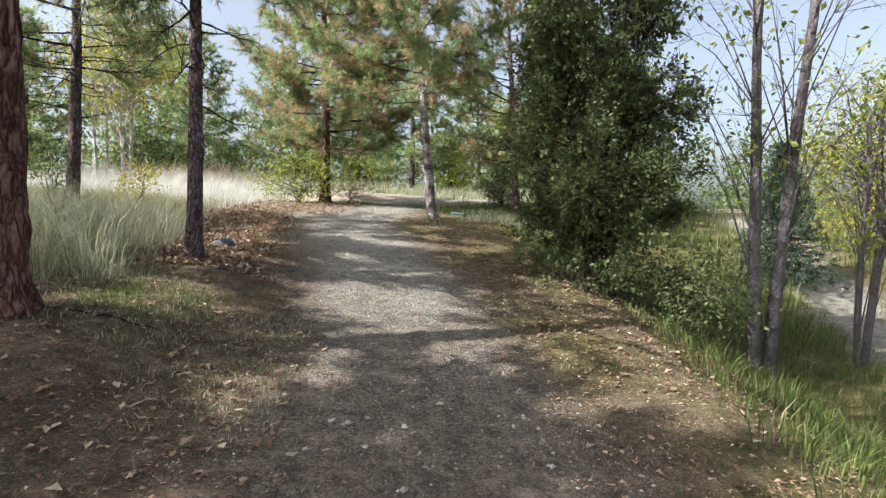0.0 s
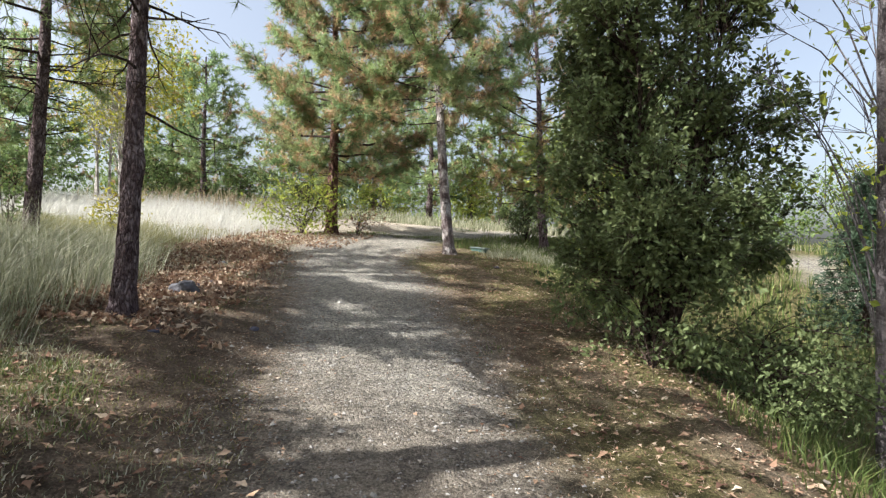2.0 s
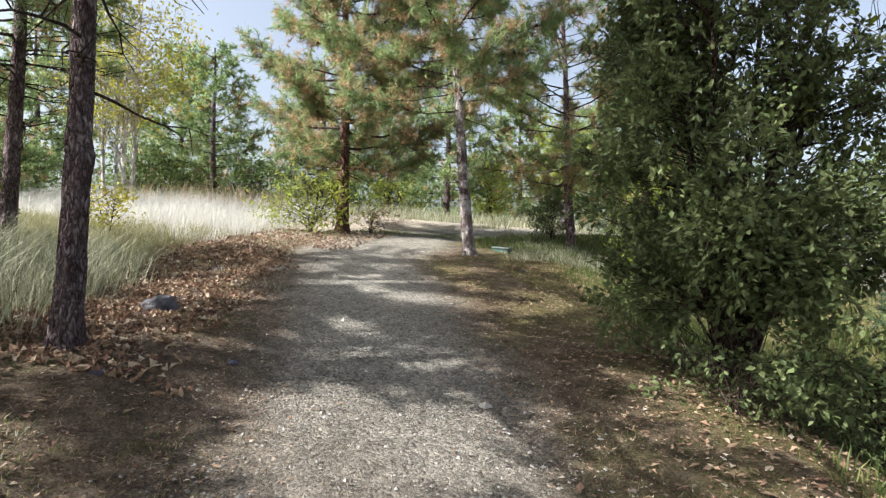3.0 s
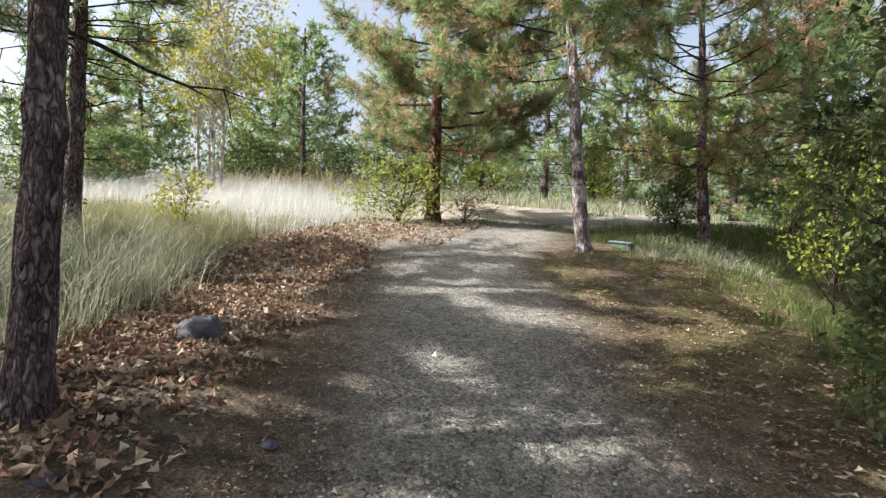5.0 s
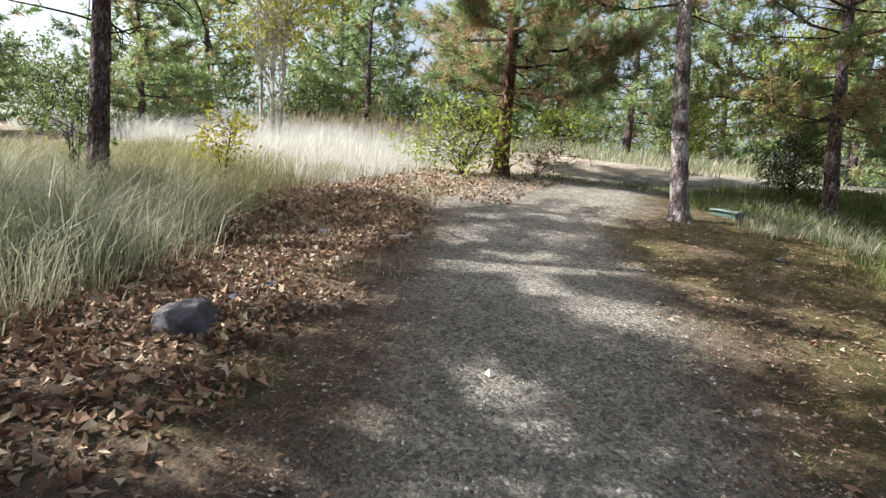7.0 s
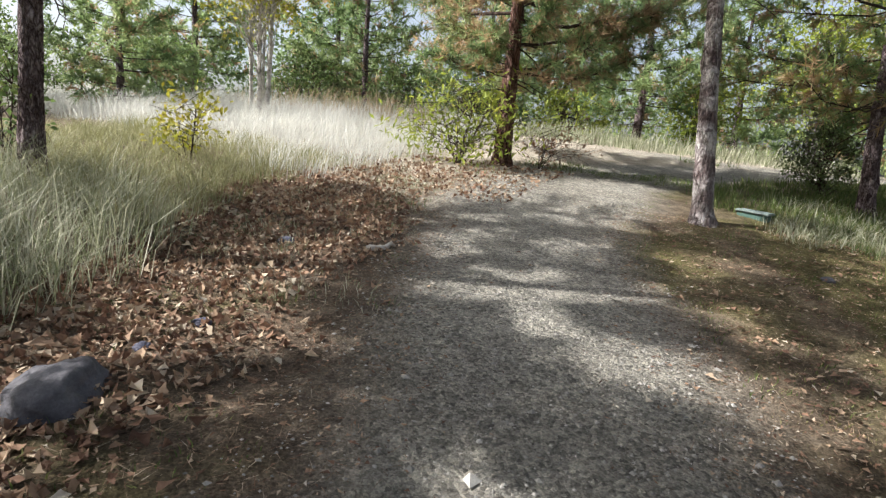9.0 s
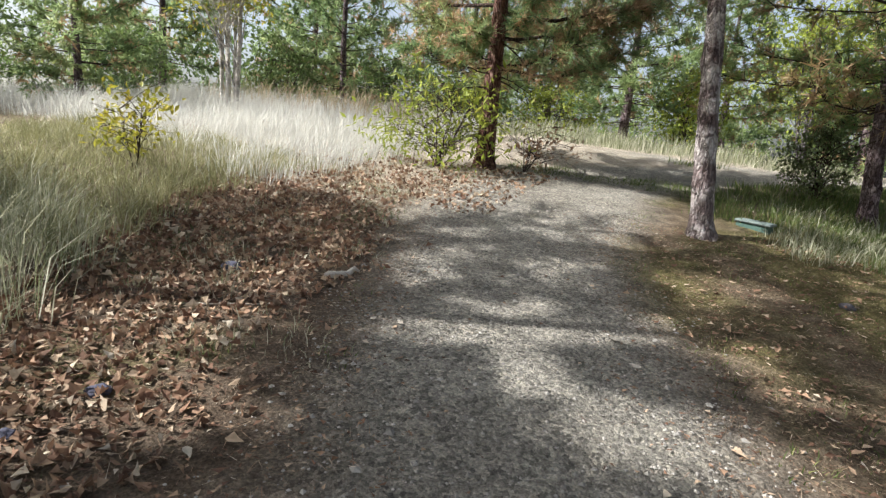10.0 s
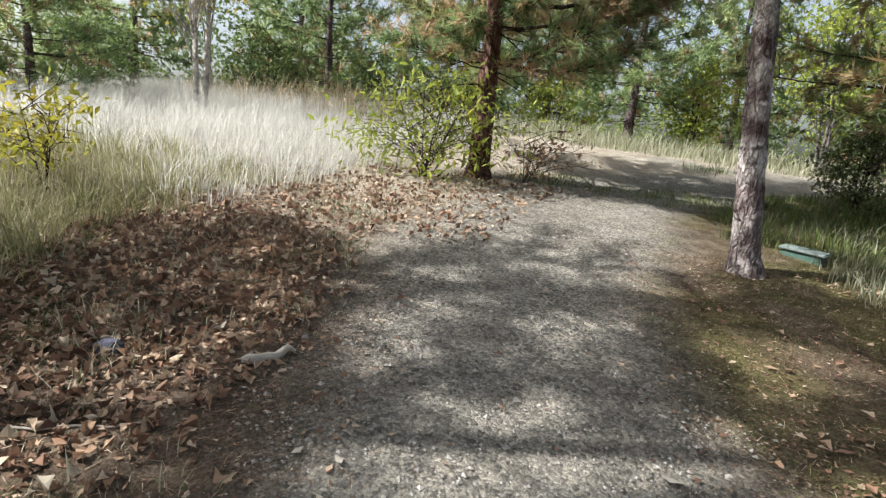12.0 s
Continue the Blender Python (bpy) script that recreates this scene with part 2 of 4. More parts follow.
def rolling(x, y):
    return (np.sin(x * 1.3 + 0.7 * np.sin(y * 0.9)) * np.sin(y * 1.1 + 1.3) * 0.5 + np.sin(x * 3.1 + y * 2.3) * np.sin(y * 3.7 - x * 1.1) * 0.25
            + np.sin(x * 7.3 - y * 5.1) * np.sin(y * 6.1 + x * 2.9) * 0.14)


def ground_z(x, y):
    x, y = np.asarray(x, float), np.asarray(y, float)
    # slope eases off far ahead, behind and to the sides
    yy = np.where(y > 17, 17 + 8 * (1 - np.exp(-(y - 17) / 8)), np.where(y < -4, -4 - 6 * (1 - np.exp((y + 4) / 6)), y))
    xx = np.where(x < -7, -7 - 5 * (1 - np.exp((x + 7) / 5)), np.where(x > 5, 5 + 4 * (1 - np.exp(-(x - 5) / 4)), x))
    z = FOOT.z - (NORMAL.x * (xx - FOOT.x) + NORMAL.y * (yy - FOOT.y)) / NORMAL.z
    off = np.abs(x - path_mid(y))
    z = z + rolling(x, y) * (0.012 + 0.05 * smooth(1.0, 3.0, off))
    # bank by the first pine, drop beyond the shrub
    z = z + 0.2 * np.exp(-((x + 3.0) ** 2) / 1.1 - ((y - 3.2) ** 2) / 2.2)
    z = z + 0.17 * smooth(-1.3, -2.4, x) * smooth(-6.5, -4.0, x) * smooth(1.0, 3.0, y) * smooth(8.5, 6.0, y)
    z = z - 0.12 * smooth(11.0, 17.0, y - 0.3 * (x + 5)) * smooth(-3.6, -7.0, x)
    z = z - 0.95 * smooth(1.5, 4.6, x) * smooth(14.0, 8.0, y) - 0.25 * smooth(0.8, 3.5, x) * smooth(8.0, 11.0, y) * smooth(17.0, 14.0, y)
    return z


def spot(u, v, up=0.0):
    """The place on the ground from u across and v along the slope."""
    p = SLOPE @ Vector((u, v, -EYE))
    return Vector((p.x, p.y, float(ground_z(p.x, p.y)) + up))


def set_mesh(name, verts, tris, mat, tint=None, smooth_shade=False, extra=()):
    me = bpy.data.meshes.new(name)
    verts, tris = np.asarray(verts, np.float32), np.asarray(tris, np.int32)
    k = tris.shape[1]
    me.vertices.add(len(verts))
    me.vertices.foreach_set("co", verts.ravel())
    me.loops.add(tris.size)
    me.loops.foreach_set("vertex_index", tris.ravel())
    me.polygons.add(len(tris))
    me.polygons.foreach_set("loop_start", np.arange(0, tris.size, k, dtype=np.int32))
    me.polygons.foreach_set("use_smooth", np.full(len(tris), smooth_shade))
    me.update(calc_edges=True)
    for label, values in ((("tint", tint),) if tint is not None else ()) + tuple(extra):
        me.attributes.new(label, "FLOAT", "POINT").data.foreach_set("value", np.asarray(values, np.float32))
    me.materials.append(mat)
    return me


def spaced(near0, near1, step, far):
    core = list(np.arange(near0, near1 + step / 2, step))
    lo, hi, s = [], [], step
    a, b = near0, near1
    while b < far:
        s *= 1.16
        a, b = a - s, b + s
        lo.append(a), hi.append(b)
    return np.array(lo[::-1] + core + hi)


def path_masks(x, y):
    wob = rolling(x * 1.7, y * 1.3)
    mid = path_mid(y)
    off = x - mid
    half = np.interp(y, [-5, 3, 7, 12, 14, 20], [0.95, 0.8, 0.72, 1.0, 1.1, 1.0])
    gravel = smooth(half + 0.45, half - 0.25, np.abs(off + 0.18 * wob))
    low = smooth(0.9, 0.5, np.abs(x - (7.0 + 0.3 * (y - 8)) + 0.2 * wob)) * smooth(2.0, 4.0, y) * smooth(20.0, 16.0, y)
    crossing = smooth(1.2, 0.4, np.abs(y - 20.5 - 0.12 * x + 0.3 * wob)) * smooth(-2.5, 0.0, x)
    gravel = gravel * (0.3 + 0.7 * smooth(2.5, 7.0, y + 0.8 * wob))
    gravel = np.maximum(np.maximum(gravel, low), crossing)
    turf = np.clip(smooth(0.5, 1.6, off + 0.5 * wob) + 0.65 * smooth(-1.0, -1.5, off + 0.3 * wob) * smooth(0.15, 0.5, rolling(x * 2.3 + 4, y * 2.1)), 0, 1)
    turf = turf * np.where((off < 2.4) & (off > 0), 0.5 + 0.5 * np.clip(wob * 2.5, -0.7, 1), 1.0)
    # straw mask starts near the edge of the sunlit clearing, painting that brightness too
    straw = np.clip(smooth(10.4, 11.6, y + 0.25 * x + 0.6 * wob) * smooth(0.2, -0.9, off), 0, 1) * 0.9
    far = smooth(22, 40, np.hypot(x, y - 8))
    return gravel, np.maximum(np.clip(turf, 0, 1), far), straw * (1 - 0.6 * far)


def build_ground():
    xs, ys = spaced(-5.6, 3.6, 0.11, 900), spaced(0.0, 16.0, 0.11, 900)
    gx, gy = np.meshgrid(xs, ys)
    x, y = gx.ravel(), gy.ravel()
    z = ground_z(x, y)
    rng = np.random.default_rng(3)
    near = (np.abs(x) < 7) & (y > -1) & (y < 20)
    z = z + np.where(near, rng.normal(0, 0.006, len(x)), 0)
    w = len(xs)
    i = (np.arange(len(ys) - 1)[:, None] * w + np.arange(w - 1)[None, :]).ravel()
    quads = np.stack([i, i + 1, i + 1 + w, i + w], 1)
    g, t, s = path_masks(x, y)
    me = set_mesh("ground", np.stack([x, y, z], 1), quads, GROUND, None, True, (("gravel", g), ("turf", t), ("straw", s)))
    return tagged(new("ground", me), "sloping earth ground with a worn gravel footpath", "ground", kind="structure")


build_ground()


# ---- builders for plants ----
class Tubes:
    """Collects tapered round limbs into one mesh."""

    def __init__(self):
        self.v, self.f, self.n = [], [], 0

    def add(self, pts, radii, sides=6):
        pts = np.asarray(pts, float)
        d = np.gradient(pts, axis=0)
        d /= np.linalg.norm(d, axis=1)[:, None] + 1e-9
        ref = np.array([0, 0, 1.0]) if abs(d[0][2]) < 0.8 else np.array([1.0, 0, 0])
        a = np.cross(d, ref)
        a /= np.linalg.norm(a, axis=1)[:, None] + 1e-9
        b = np.cross(d, a)
        t = np.arange(sides) / sides * 2 * np.pi
        ring = pts[:, None] + (a[:, None] * np.cos(t)[None, :, None] + b[:, None] * np.sin(t)[None, :, None]) * np.asarray(radii)[:, None, None]
        self.v.append(ring.reshape(-1, 3))
        k = np.arange(len(pts) - 1)[:, None] * sides
        j, j2 = np.arange(sides)[None, :], (np.arange(sides)[None, :] + 1) % sides
        q = np.stack([k + j, k + j2, k + sides + j2, k + sides + j], -1).reshape(-1, 4)
        self.f.append(q + self.n)
        self.n += len(pts) * sides

    def mesh(self, name, mat):
        return set_mesh(name, np.concatenate(self.v), np.concatenate(self.f), mat, None, True)


def unit(v):
    return v / (np.linalg.norm(v, axis=-1, keepdims=True) + 1e-9)


def needle_mesh(name, pos, way, rng, per, length, width, mat, tint):
    n = len(pos)
    p = np.repeat(pos, per, 0)
    d = unit(np.repeat(unit(way), per, 0) * 0.55 + rng.normal(0, 0.55, (n * per, 3)))
    p = p + d * rng.uniform(-0.02, 0.03, (n * per, 1))
    side = unit(np.cross(d, rng.normal(0, 1, (n * per, 3)))) * width
    ln = length * rng.uniform(0.7, 1.2, (n * per, 1))
    tip = p + d * ln + np.array([0, 0, -0.1]) * ln * ln * 3
    v = np.stack([p - side, p + side, tip], 1).reshape(-1, 3)
    t = np.repeat(np.clip(np.repeat(tint, per) + rng.normal(0, 0.06, n * per), 0, 1), 3)
    return set_mesh(name, v, np.arange(len(v)).reshape(-1, 3), mat, t)


def leaf_mesh(name, pos, rng, size, mat, tint, droop=0.35, slim=0.55, along=None):
    """Folded kite-shaped leaves."""
    n = len(pos)
    d = unit(rng.normal(0, 1, (n, 3)) + np.array([0, 0, -droop]) + (0 if along is None else along * 1.2))
    nrm = unit(rng.normal(0, 0.8, (n, 3)) + np.array([0, 0, 0.9]))
    s = unit(np.cross(d, nrm))
    up = np.cross(s, d)
    ln = size * rng.uniform(0.6, 1.35, (n, 1))
    a, tip = pos, pos + d * ln
    m = pos + d * ln * 0.45
    w = ln * slim * 0.5
    v = np.stack([a, m + s * w + up * w * 0.35, tip, m - s * w + up * w * 0.35], 1).reshape(-1, 3)
    i = np.arange(n)[:, None] * 4
    f = np.concatenate([i + np.array([[0, 1, 2]]), i + np.array([[0, 2, 3]])])
    return set_mesh(name, v, f, mat, np.repeat(np.clip(tint + rng.normal(0, 0.1, n), 0, 1), 4))


def blade_mesh(name, pos, rng, height, width, lean, mat, wind=(0.25, 0.1), coarse=False, fan=None):
    n = len(pos)
    ang = rng.uniform(0, 2 * np.pi, n) if fan is None else np.arctan2(fan[:, 1], fan[:, 0]) + rng.normal(0, 0.5, n)
    d = np.stack([np.cos(ang), np.sin(ang), np.zeros(n)], 1) * rng.uniform(0.2, 1, (n, 1)) * lean + np.array([*wind, 0]) * lean
    h = np.asarray(height).reshape(-1, 1) * rng.uniform(0.55, 1.15, (n, 1))
    a2 = rng.uniform(0, 2 * np.pi, n)
    s = np.stack([np.cos(a2), np.sin(a2), np.zeros(n)], 1) * width * rng.uniform(0.6, 1.3, (n, 1))
    up = np.array([0, 0, 1.0])
    p1 = pos + up * h * 0.5 + d * h * 0.2
    p2 = pos + up * h * 0.85 + d * h * 0.62
    p3 = p2 + d * h * 0.4 + up * h * 0.05 * rng.uniform(-2, 1, (n, 1))
    if coarse:
        v = np.stack([pos - s, pos + s, p1 + s * 0.9, p1 - s * 0.9, p2 + d * h * 0.2], 1).reshape(-1, 3)
        i = np.arange(n)[:, None] * 5
        f = np.concatenate([i + np.array([q]) for q in ([0, 1, 2], [0, 2, 3], [3, 2, 4])])
        return set_mesh(name, v, f, mat, np.repeat(rng.beta(2, 2, n), 5))
    v = np.stack([pos - s, pos + s, p1 + s * 0.85, p1 - s * 0.85, p2 + s * 0.5, p2 - s * 0.5, p3], 1).reshape(-1, 3)
    i = np.arange(n)[:, None] * 7
    f = np.concatenate([i + np.array([q]) for q in ([0, 1, 2], [0, 2, 3], [3, 2, 4], [3, 4, 5], [5, 4, 6])])
    return set_mesh(name, v, f, mat, np.repeat(rng.beta(2, 2, n), 7))


def trunk_line(height, lean, wander, rng, rings):
    t = np.linspace(0, 1, rings)
    ph = rng.uniform(0, 6, 2)
    x = lean[0] * t * height + wander * (np.sin(t * 7 + ph[0]) - np.sin(ph[0]))
    y = lean[1] * t * height + wander * (np.sin(t * 6 + ph[1]) - np.sin(ph[1]))
    return np.stack([x, y, t * height - 0.15 * (1 - t)], 1)


def trunk_mesh(line, r0, r1, mat, rng, sides=36, rough=0.12, knots=4, burls=()):
    """A trunk with plated, uneven bark, root flare and knots."""
    k = len(line)
    t = np.linspace(0, 1, k)
    h = line[:, 2]
    rad = r0 + (r1 - r0) * t ** 0.8 + r0 * 0.4 * np.exp(-np.maximum(h, 0) / 0.11)
    a = np.arange(sides) / sides * 2 * np.pi
    off = rng.uniform(0, 50)
    v = np.zeros((k, sides, 3))
    for i in range(k):
        for j in range(sides):
            c, s = math.cos(a[j]), math.sin(a[j])
            q = Vector((c * 1.5 + off, s * 1.5, h[i] * 1.4))
            plate = noise.noise(Vector((c * 4.2 + off, s * 4.2, h[i] * 4.0))) + 0.6 * noise.noise(Vector((c * 9 + off, s * 9, h[i] * 9)))
            v[i, j] = (c, s, 0)
            v[i, j] *= rad[i] * (1 + rough * (0.6 * noise.noise(q) + plate))
    for _ in range(knots):
        hk, ak = rng.uniform(0.4, min(4.5, h[-1] * 0.6)), rng.uniform(0, 6.28)
        g = np.exp(-((h[:, None] - hk) / 0.07) ** 2 - (np.angle(np.exp(1j * (a[None, :] - ak))) / 0.45) ** 2)
        v *= (1 + 0.28 * g)[..., None]
    for hk, ak, size in burls:
        g = np.exp(-((h[:, None] - hk) / 0.1) ** 2 - (np.angle(np.exp(1j * (a[None, :] - ak))) / 0.7) ** 2)
        v *= (1 + size * g)[..., None]
    v = v + line[:, None, :]
    i, j = np.arange(k - 1)[:, None] * sides, np.arange(sides)[None, :]
    j2 = (j + 1) % sides
    f = np.stack([i + j, i + j2, i + sides + j2, i + sides + j], -1).reshape(-1, 4)
    return set_mesh("trunk", v.reshape(-1, 3), f, mat, None, True)


def part(name, me, parent, kind="", label=""):
    ob = new(name, me)
    ob.parent = parent
    return tagged(ob, label, kind=kind)


def pine(at, height, r0, lean, crown, reach, seed, mat=BARK_PINE, needles=NEEDLES, label="", group="", tufts=26, per=12, dead=6, dead_from=1.4, long=0.14, sparse=1.0, side=(0, 0), dry=0.12, width=0.0045, wander=0.03, step=0.42, rise=0.08, burls=(), sides=36):
    """A pine with trunk, dead lower twigs, whorls of limbs and tufts of long needles. side: the way in which the crown reaches farther."""
    rng = np.random.default_rng(seed)
    root = new("pine_tree")
    root.location = at
    tagged(root, label or "tall pine added out of view for shade, with plated bark and long green needles", "pine tree", group)
    rings = int(min(150, height * (16 if sides > 20 else 6)))
    line = trunk_line(height, lean, wander, rng, rings)
    part("trunk", trunk_mesh(line, r0, r0 * 0.18, mat, rng, sides, burls=burls), root)
    limbs, pos, way, tint = Tubes(), [], [], []

    def on_trunk(h):
        return np.array([np.interp(h, line[:, 2], line[:, c]) for c in range(3)])

    for _ in range(dead):
        h, a, ln = rng.uniform(dead_from, crown + 0.4), rng.uniform(0, 6.28), rng.uniform(0.5, 1.5)
        p = on_trunk(h)
        d = np.array([math.cos(a), math.sin(a), rng.uniform(-0.35, 0.25)])
        s = np.linspace(0, 1, 6)[:, None]
        bend = np.array([0, 0, rng.uniform(-0.4, 0.2)]) * s ** 2 * ln + rng.normal(0, 0.03, (6, 3)) * s
        limb = p + d * s * ln + bend
        limbs.add(limb, np.linspace(0.014, 0.003, 6), 5)
        for q in range(2, 5):
            e = unit(d + rng.normal(0, 0.7, 3)) * ln * rng.uniform(0.2, 0.4)
            limbs.add([limb[q], limb[q] + e * 0.5 + rng.normal(0, 0.02, 3), limb[q] + e], [0.006, 0.004, 0.002], 4)
    h = crown
    while h < height * 0.97:
        up = (h - crown) / (height - crown)
        full = reach * (1 - up) ** 0.75 * (0.55 + 0.45 * smooth(0, 0.18, up)) + 0.25
        for a in rng.uniform(0, 6.28) + np.arange(5) * 1.2566 + rng.normal(0, 0.25, 5):
            if rng.random() > sparse:
                continue
            ln = full * rng.uniform(0.65, 1.15) * (1 + 0.4 * (math.cos(a) * side[0] + math.sin(a) * side[1]))
            p = on_trunk(h + rng.uniform(-0.12, 0.12))
            d = np.array([math.cos(a), math.sin(a), rise + 0.5 * up])
            s = np.linspace(0, 1, 8)[:, None]
            sag = np.array([0, 0, 1.0]) * (-0.42 * (1 - up) * s + 0.4 * s ** 2.4) * ln * 0.6
            limb = p + d * s * ln + sag + np.cumsum(rng.normal(0, 0.022, (8, 3)), 0) * ln * 0.5
            limbs.add(limb, np.linspace(max(0.012, 0.026 * ln / reach * (r0 / 0.14)), 0.004, 8), 5)
            count = max(4, int(tufts * ln / reach))
            base_tint = rng.uniform(0.2, 0.6)
            for _ in range(count):
                s0 = rng.uniform(0.3, 1.0)
                q = np.array([np.interp(s0, s[:, 0], limb[:, c]) for c in range(3)])
                e = unit(d * rng.uniform(0.4, 1.1) + rng.normal(0, 0.6, 3) + np.array([0, 0, 0.12])) * rng.uniform(0.12, 0.5) * min(1.0, 0.5 + ln * 0.3)
                limbs.add([q, q + e], [0.006, 0.003], 3)
                brown = rng.random() < dry * (1.6 - s0)
                for w in (0.45, 0.72, 1.0):
                    pos.append(q + e * w), way.append(e + np.array([0, 0, 0.05]))
                    tint.append(rng.uniform(0.9, 1.0) if brown else base_tint + rng.uniform(-0.15, 0.2))
        h += step * rng.uniform(0.8, 1.2)
    part("limbs", limbs.mesh("limbs", TWIG), root)
    part("needles", needle_mesh("needles", np.array(pos), np.array(way), rng, per, long, width, needles, np.array(tint)), root, "stuff")
    return root


def broadleaf(name, at, label, category, stems, height, centre, radii, clumps, leaves, size, leaf, wood, seed, spread=0.22, stem_r=0.03, group="", slim=0.6, inner=0.35, shape=0.0, sprigs=2, taper=0.15, steep=0, limb=0.28):
    """A shrub or leafy tree: stems that branch to leaf clumps spread through an uneven crown. shape: narrows the crown to its top."""
    rng = np.random.default_rng(seed)
    root = new(name)
    root.location = at
    tagged(root, label, category, group)
    tubes = Tubes()
    stem_lines = []
    for i in range(stems):
        a = rng.uniform(0, 6.28)
        foot = np.array([math.cos(a), math.sin(a), 0]) * stem_r * (2.0 if stems > 1 else 0)
        top = np.array(centre) + np.array([math.cos(a) * radii[0], math.sin(a) * radii[1], 0]) * rng.uniform(0.15, 0.55) * (stems > 1) + np.array([0, 0, radii[2] * rng.uniform(0.3, 0.9)])
        s = np.linspace(0, 1, 12)[:, None]
        ln = foot + (top - foot) * s + np.cumsum(rng.normal(0, 0.012, (12, 3)), 0) * height * 0.3 * s
        ln[0, 2] = -0.12
        tubes.add(ln, stem_r * np.linspace(1.1, taper, 12), 9)
        stem_lines.append(ln)
    pos, tint = [], []
    for _ in range(clumps):
        d = unit(rng.normal(0, 1, 3)) * rng.uniform(inner, 1.0) ** 0.6
        d = d * (1 + 0.4 * noise.noise(Vector(d) * 2.2 + Vector((seed, 0, 0))))
        narrow = 1 - shape * max(0, d[2])
        c = np.array(centre) + d * np.array(radii) * np.array([narrow, narrow, 1])
        c = c * np.array([1, 1, 1]) + rng.normal(0, 0.06, 3)
        c[2] = max(c[2], 0.12)
        ln = stem_lines[rng.integers(stems)]
        low = ln[ln[:, 2] < c[2] - 0.05]
        q = low[max(0, len(low) - 1 - steep - int(rng.integers(0, 3)))] if len(low) else ln[1]
        mid = (q + c) / 2 + np.array([0, 0, 0.12 * np.linalg.norm(c - q)]) + rng.normal(0, 0.03, 3)
        tubes.add([q, mid, c], [stem_r * limb + 0.003, stem_r * limb * 0.6 + 0.002, 0.002], 5)
        for _ in range(sprigs):
            e = rng.normal(0, spread * 1.1, 3)
            tubes.add([mid * 0.4 + c * 0.6, c + e * 0.5, c + e], [0.004, 0.003, 0.0015], 3)
        k = max(3, int(leaves / clumps * rng.uniform(0.5, 1.5)))
        pos.append(c + rng.normal(0, spread, (k, 3)) * np.array([1, 1, 0.75]))
        tint.append(np.full(k, rng.uniform(0.15, 0.75)))
    pos = np.concatenate(pos)
    pos[:, 2] = np.maximum(pos[:, 2], 0.03)
    part("stems", tubes.mesh("stems", wood), root)
    part("leaves", leaf_mesh("leaves", pos, rng, size, leaf, np.concatenate(tint), 0.35, slim), root, "stuff")
    return root


def big_shrub(at, seed):
    """A tall shrub: dark stems, then lobes of leafy sprays with hollows between them."""
    rng = np.random.default_rng(seed)
    root = new("large_shrub")
    root.location = at
    tagged(root, "large dense shrub with small dark green leaves over brown litter", "shrub")
    tubes = Tubes()
    stems = []
    for k in range(8):
        a = k * 0.785 + rng.uniform(-0.2, 0.2)
        s = np.linspace(0, 1, 14)[:, None]
        out = np.array([math.cos(a), math.sin(a), 0]) * rng.uniform(0.35, 0.8)
        ln = out * s ** 0.8 * 1.1 + np.array([0, 0, 1.0]) * s * rng.uniform(3.2, 4.4) + np.cumsum(rng.normal(0, 0.025, (14, 3)), 0)
        ln[0] = [0.16 * math.cos(a), 0.16 * math.sin(a), -0.1]
        tubes.add(ln, np.linspace(0.045, 0.008, 14), 8)
        stems.append(ln)
    stems = np.concatenate(stems)
    pos, tint, out_way = [], [], []
    lobes = []
    for _ in range(66):
        z = rng.uniform(0.5, 4.6)
        reach = float(np.interp(z, [0.4, 0.9, 1.6, 2.6, 3.5, 4.6], [0.75, 1.2, 1.3, 1.25, 1.1, 0.55]))
        a = rng.uniform(0, 6.28)
        lobes.append((np.array([math.cos(a) * reach, math.sin(a) * reach, z]) * np.array([0.84, 0.84, 1]) * np.array([1, 1, 0]) * rng.uniform(0.45, 1.05) + np.array([0, 0, z]), rng.uniform(0.3, 0.5), rng.uniform(0.1, 0.8)))
    for c, r, tone in lobes:
        for _ in range(15):
            d = unit(rng.normal(0, 1, 3) + np.array([c[0], c[1], 0.4]) * 0.5)
            tip = c + d * r * rng.uniform(0.5, 1.1)
            tip[2] = max(tip[2], 0.2)
            near = stems[np.argmin(np.linalg.norm((stems - tip + [0, 0, 0.5]) * [1, 1, 0.8], axis=1))]
            mid = near * 0.4 + tip * 0.6 + rng.normal(0, 0.05, 3)
            tubes.add([near, mid, tip], [0.006, 0.004, 0.002], 4)
            for _ in range(5):
                e = unit(d + rng.normal(0, 0.7, 3)) * rng.uniform(0.12, 0.28)
                base = mid * 0.35 + tip * 0.65 + rng.normal(0, 0.03, 3)
                tubes.add([base, base + e], [0.003, 0.0015], 3)
                m = 11
                pos.append(base + e * rng.uniform(0.1, 1.1, (m, 1)) + rng.normal(0, 0.024, (m, 3)))
                out_way.append(np.repeat(e[None], m, 0))
                tint.append(np.full(m, tone * 0.55 + rng.uniform(0, 0.35)))
    pos = np.concatenate(pos)
    pos[:, 2] = np.maximum(pos[:, 2], 0.05)
    part("stems", tubes.mesh("stems", TWIG), root)
    part("leaves", leaf_mesh("leaves", pos, rng, 0.062, LEAF_DARK, np.concatenate(tint), 0.2, 0.55, unit(np.concatenate(out_way))), root, "stuff")
    return root


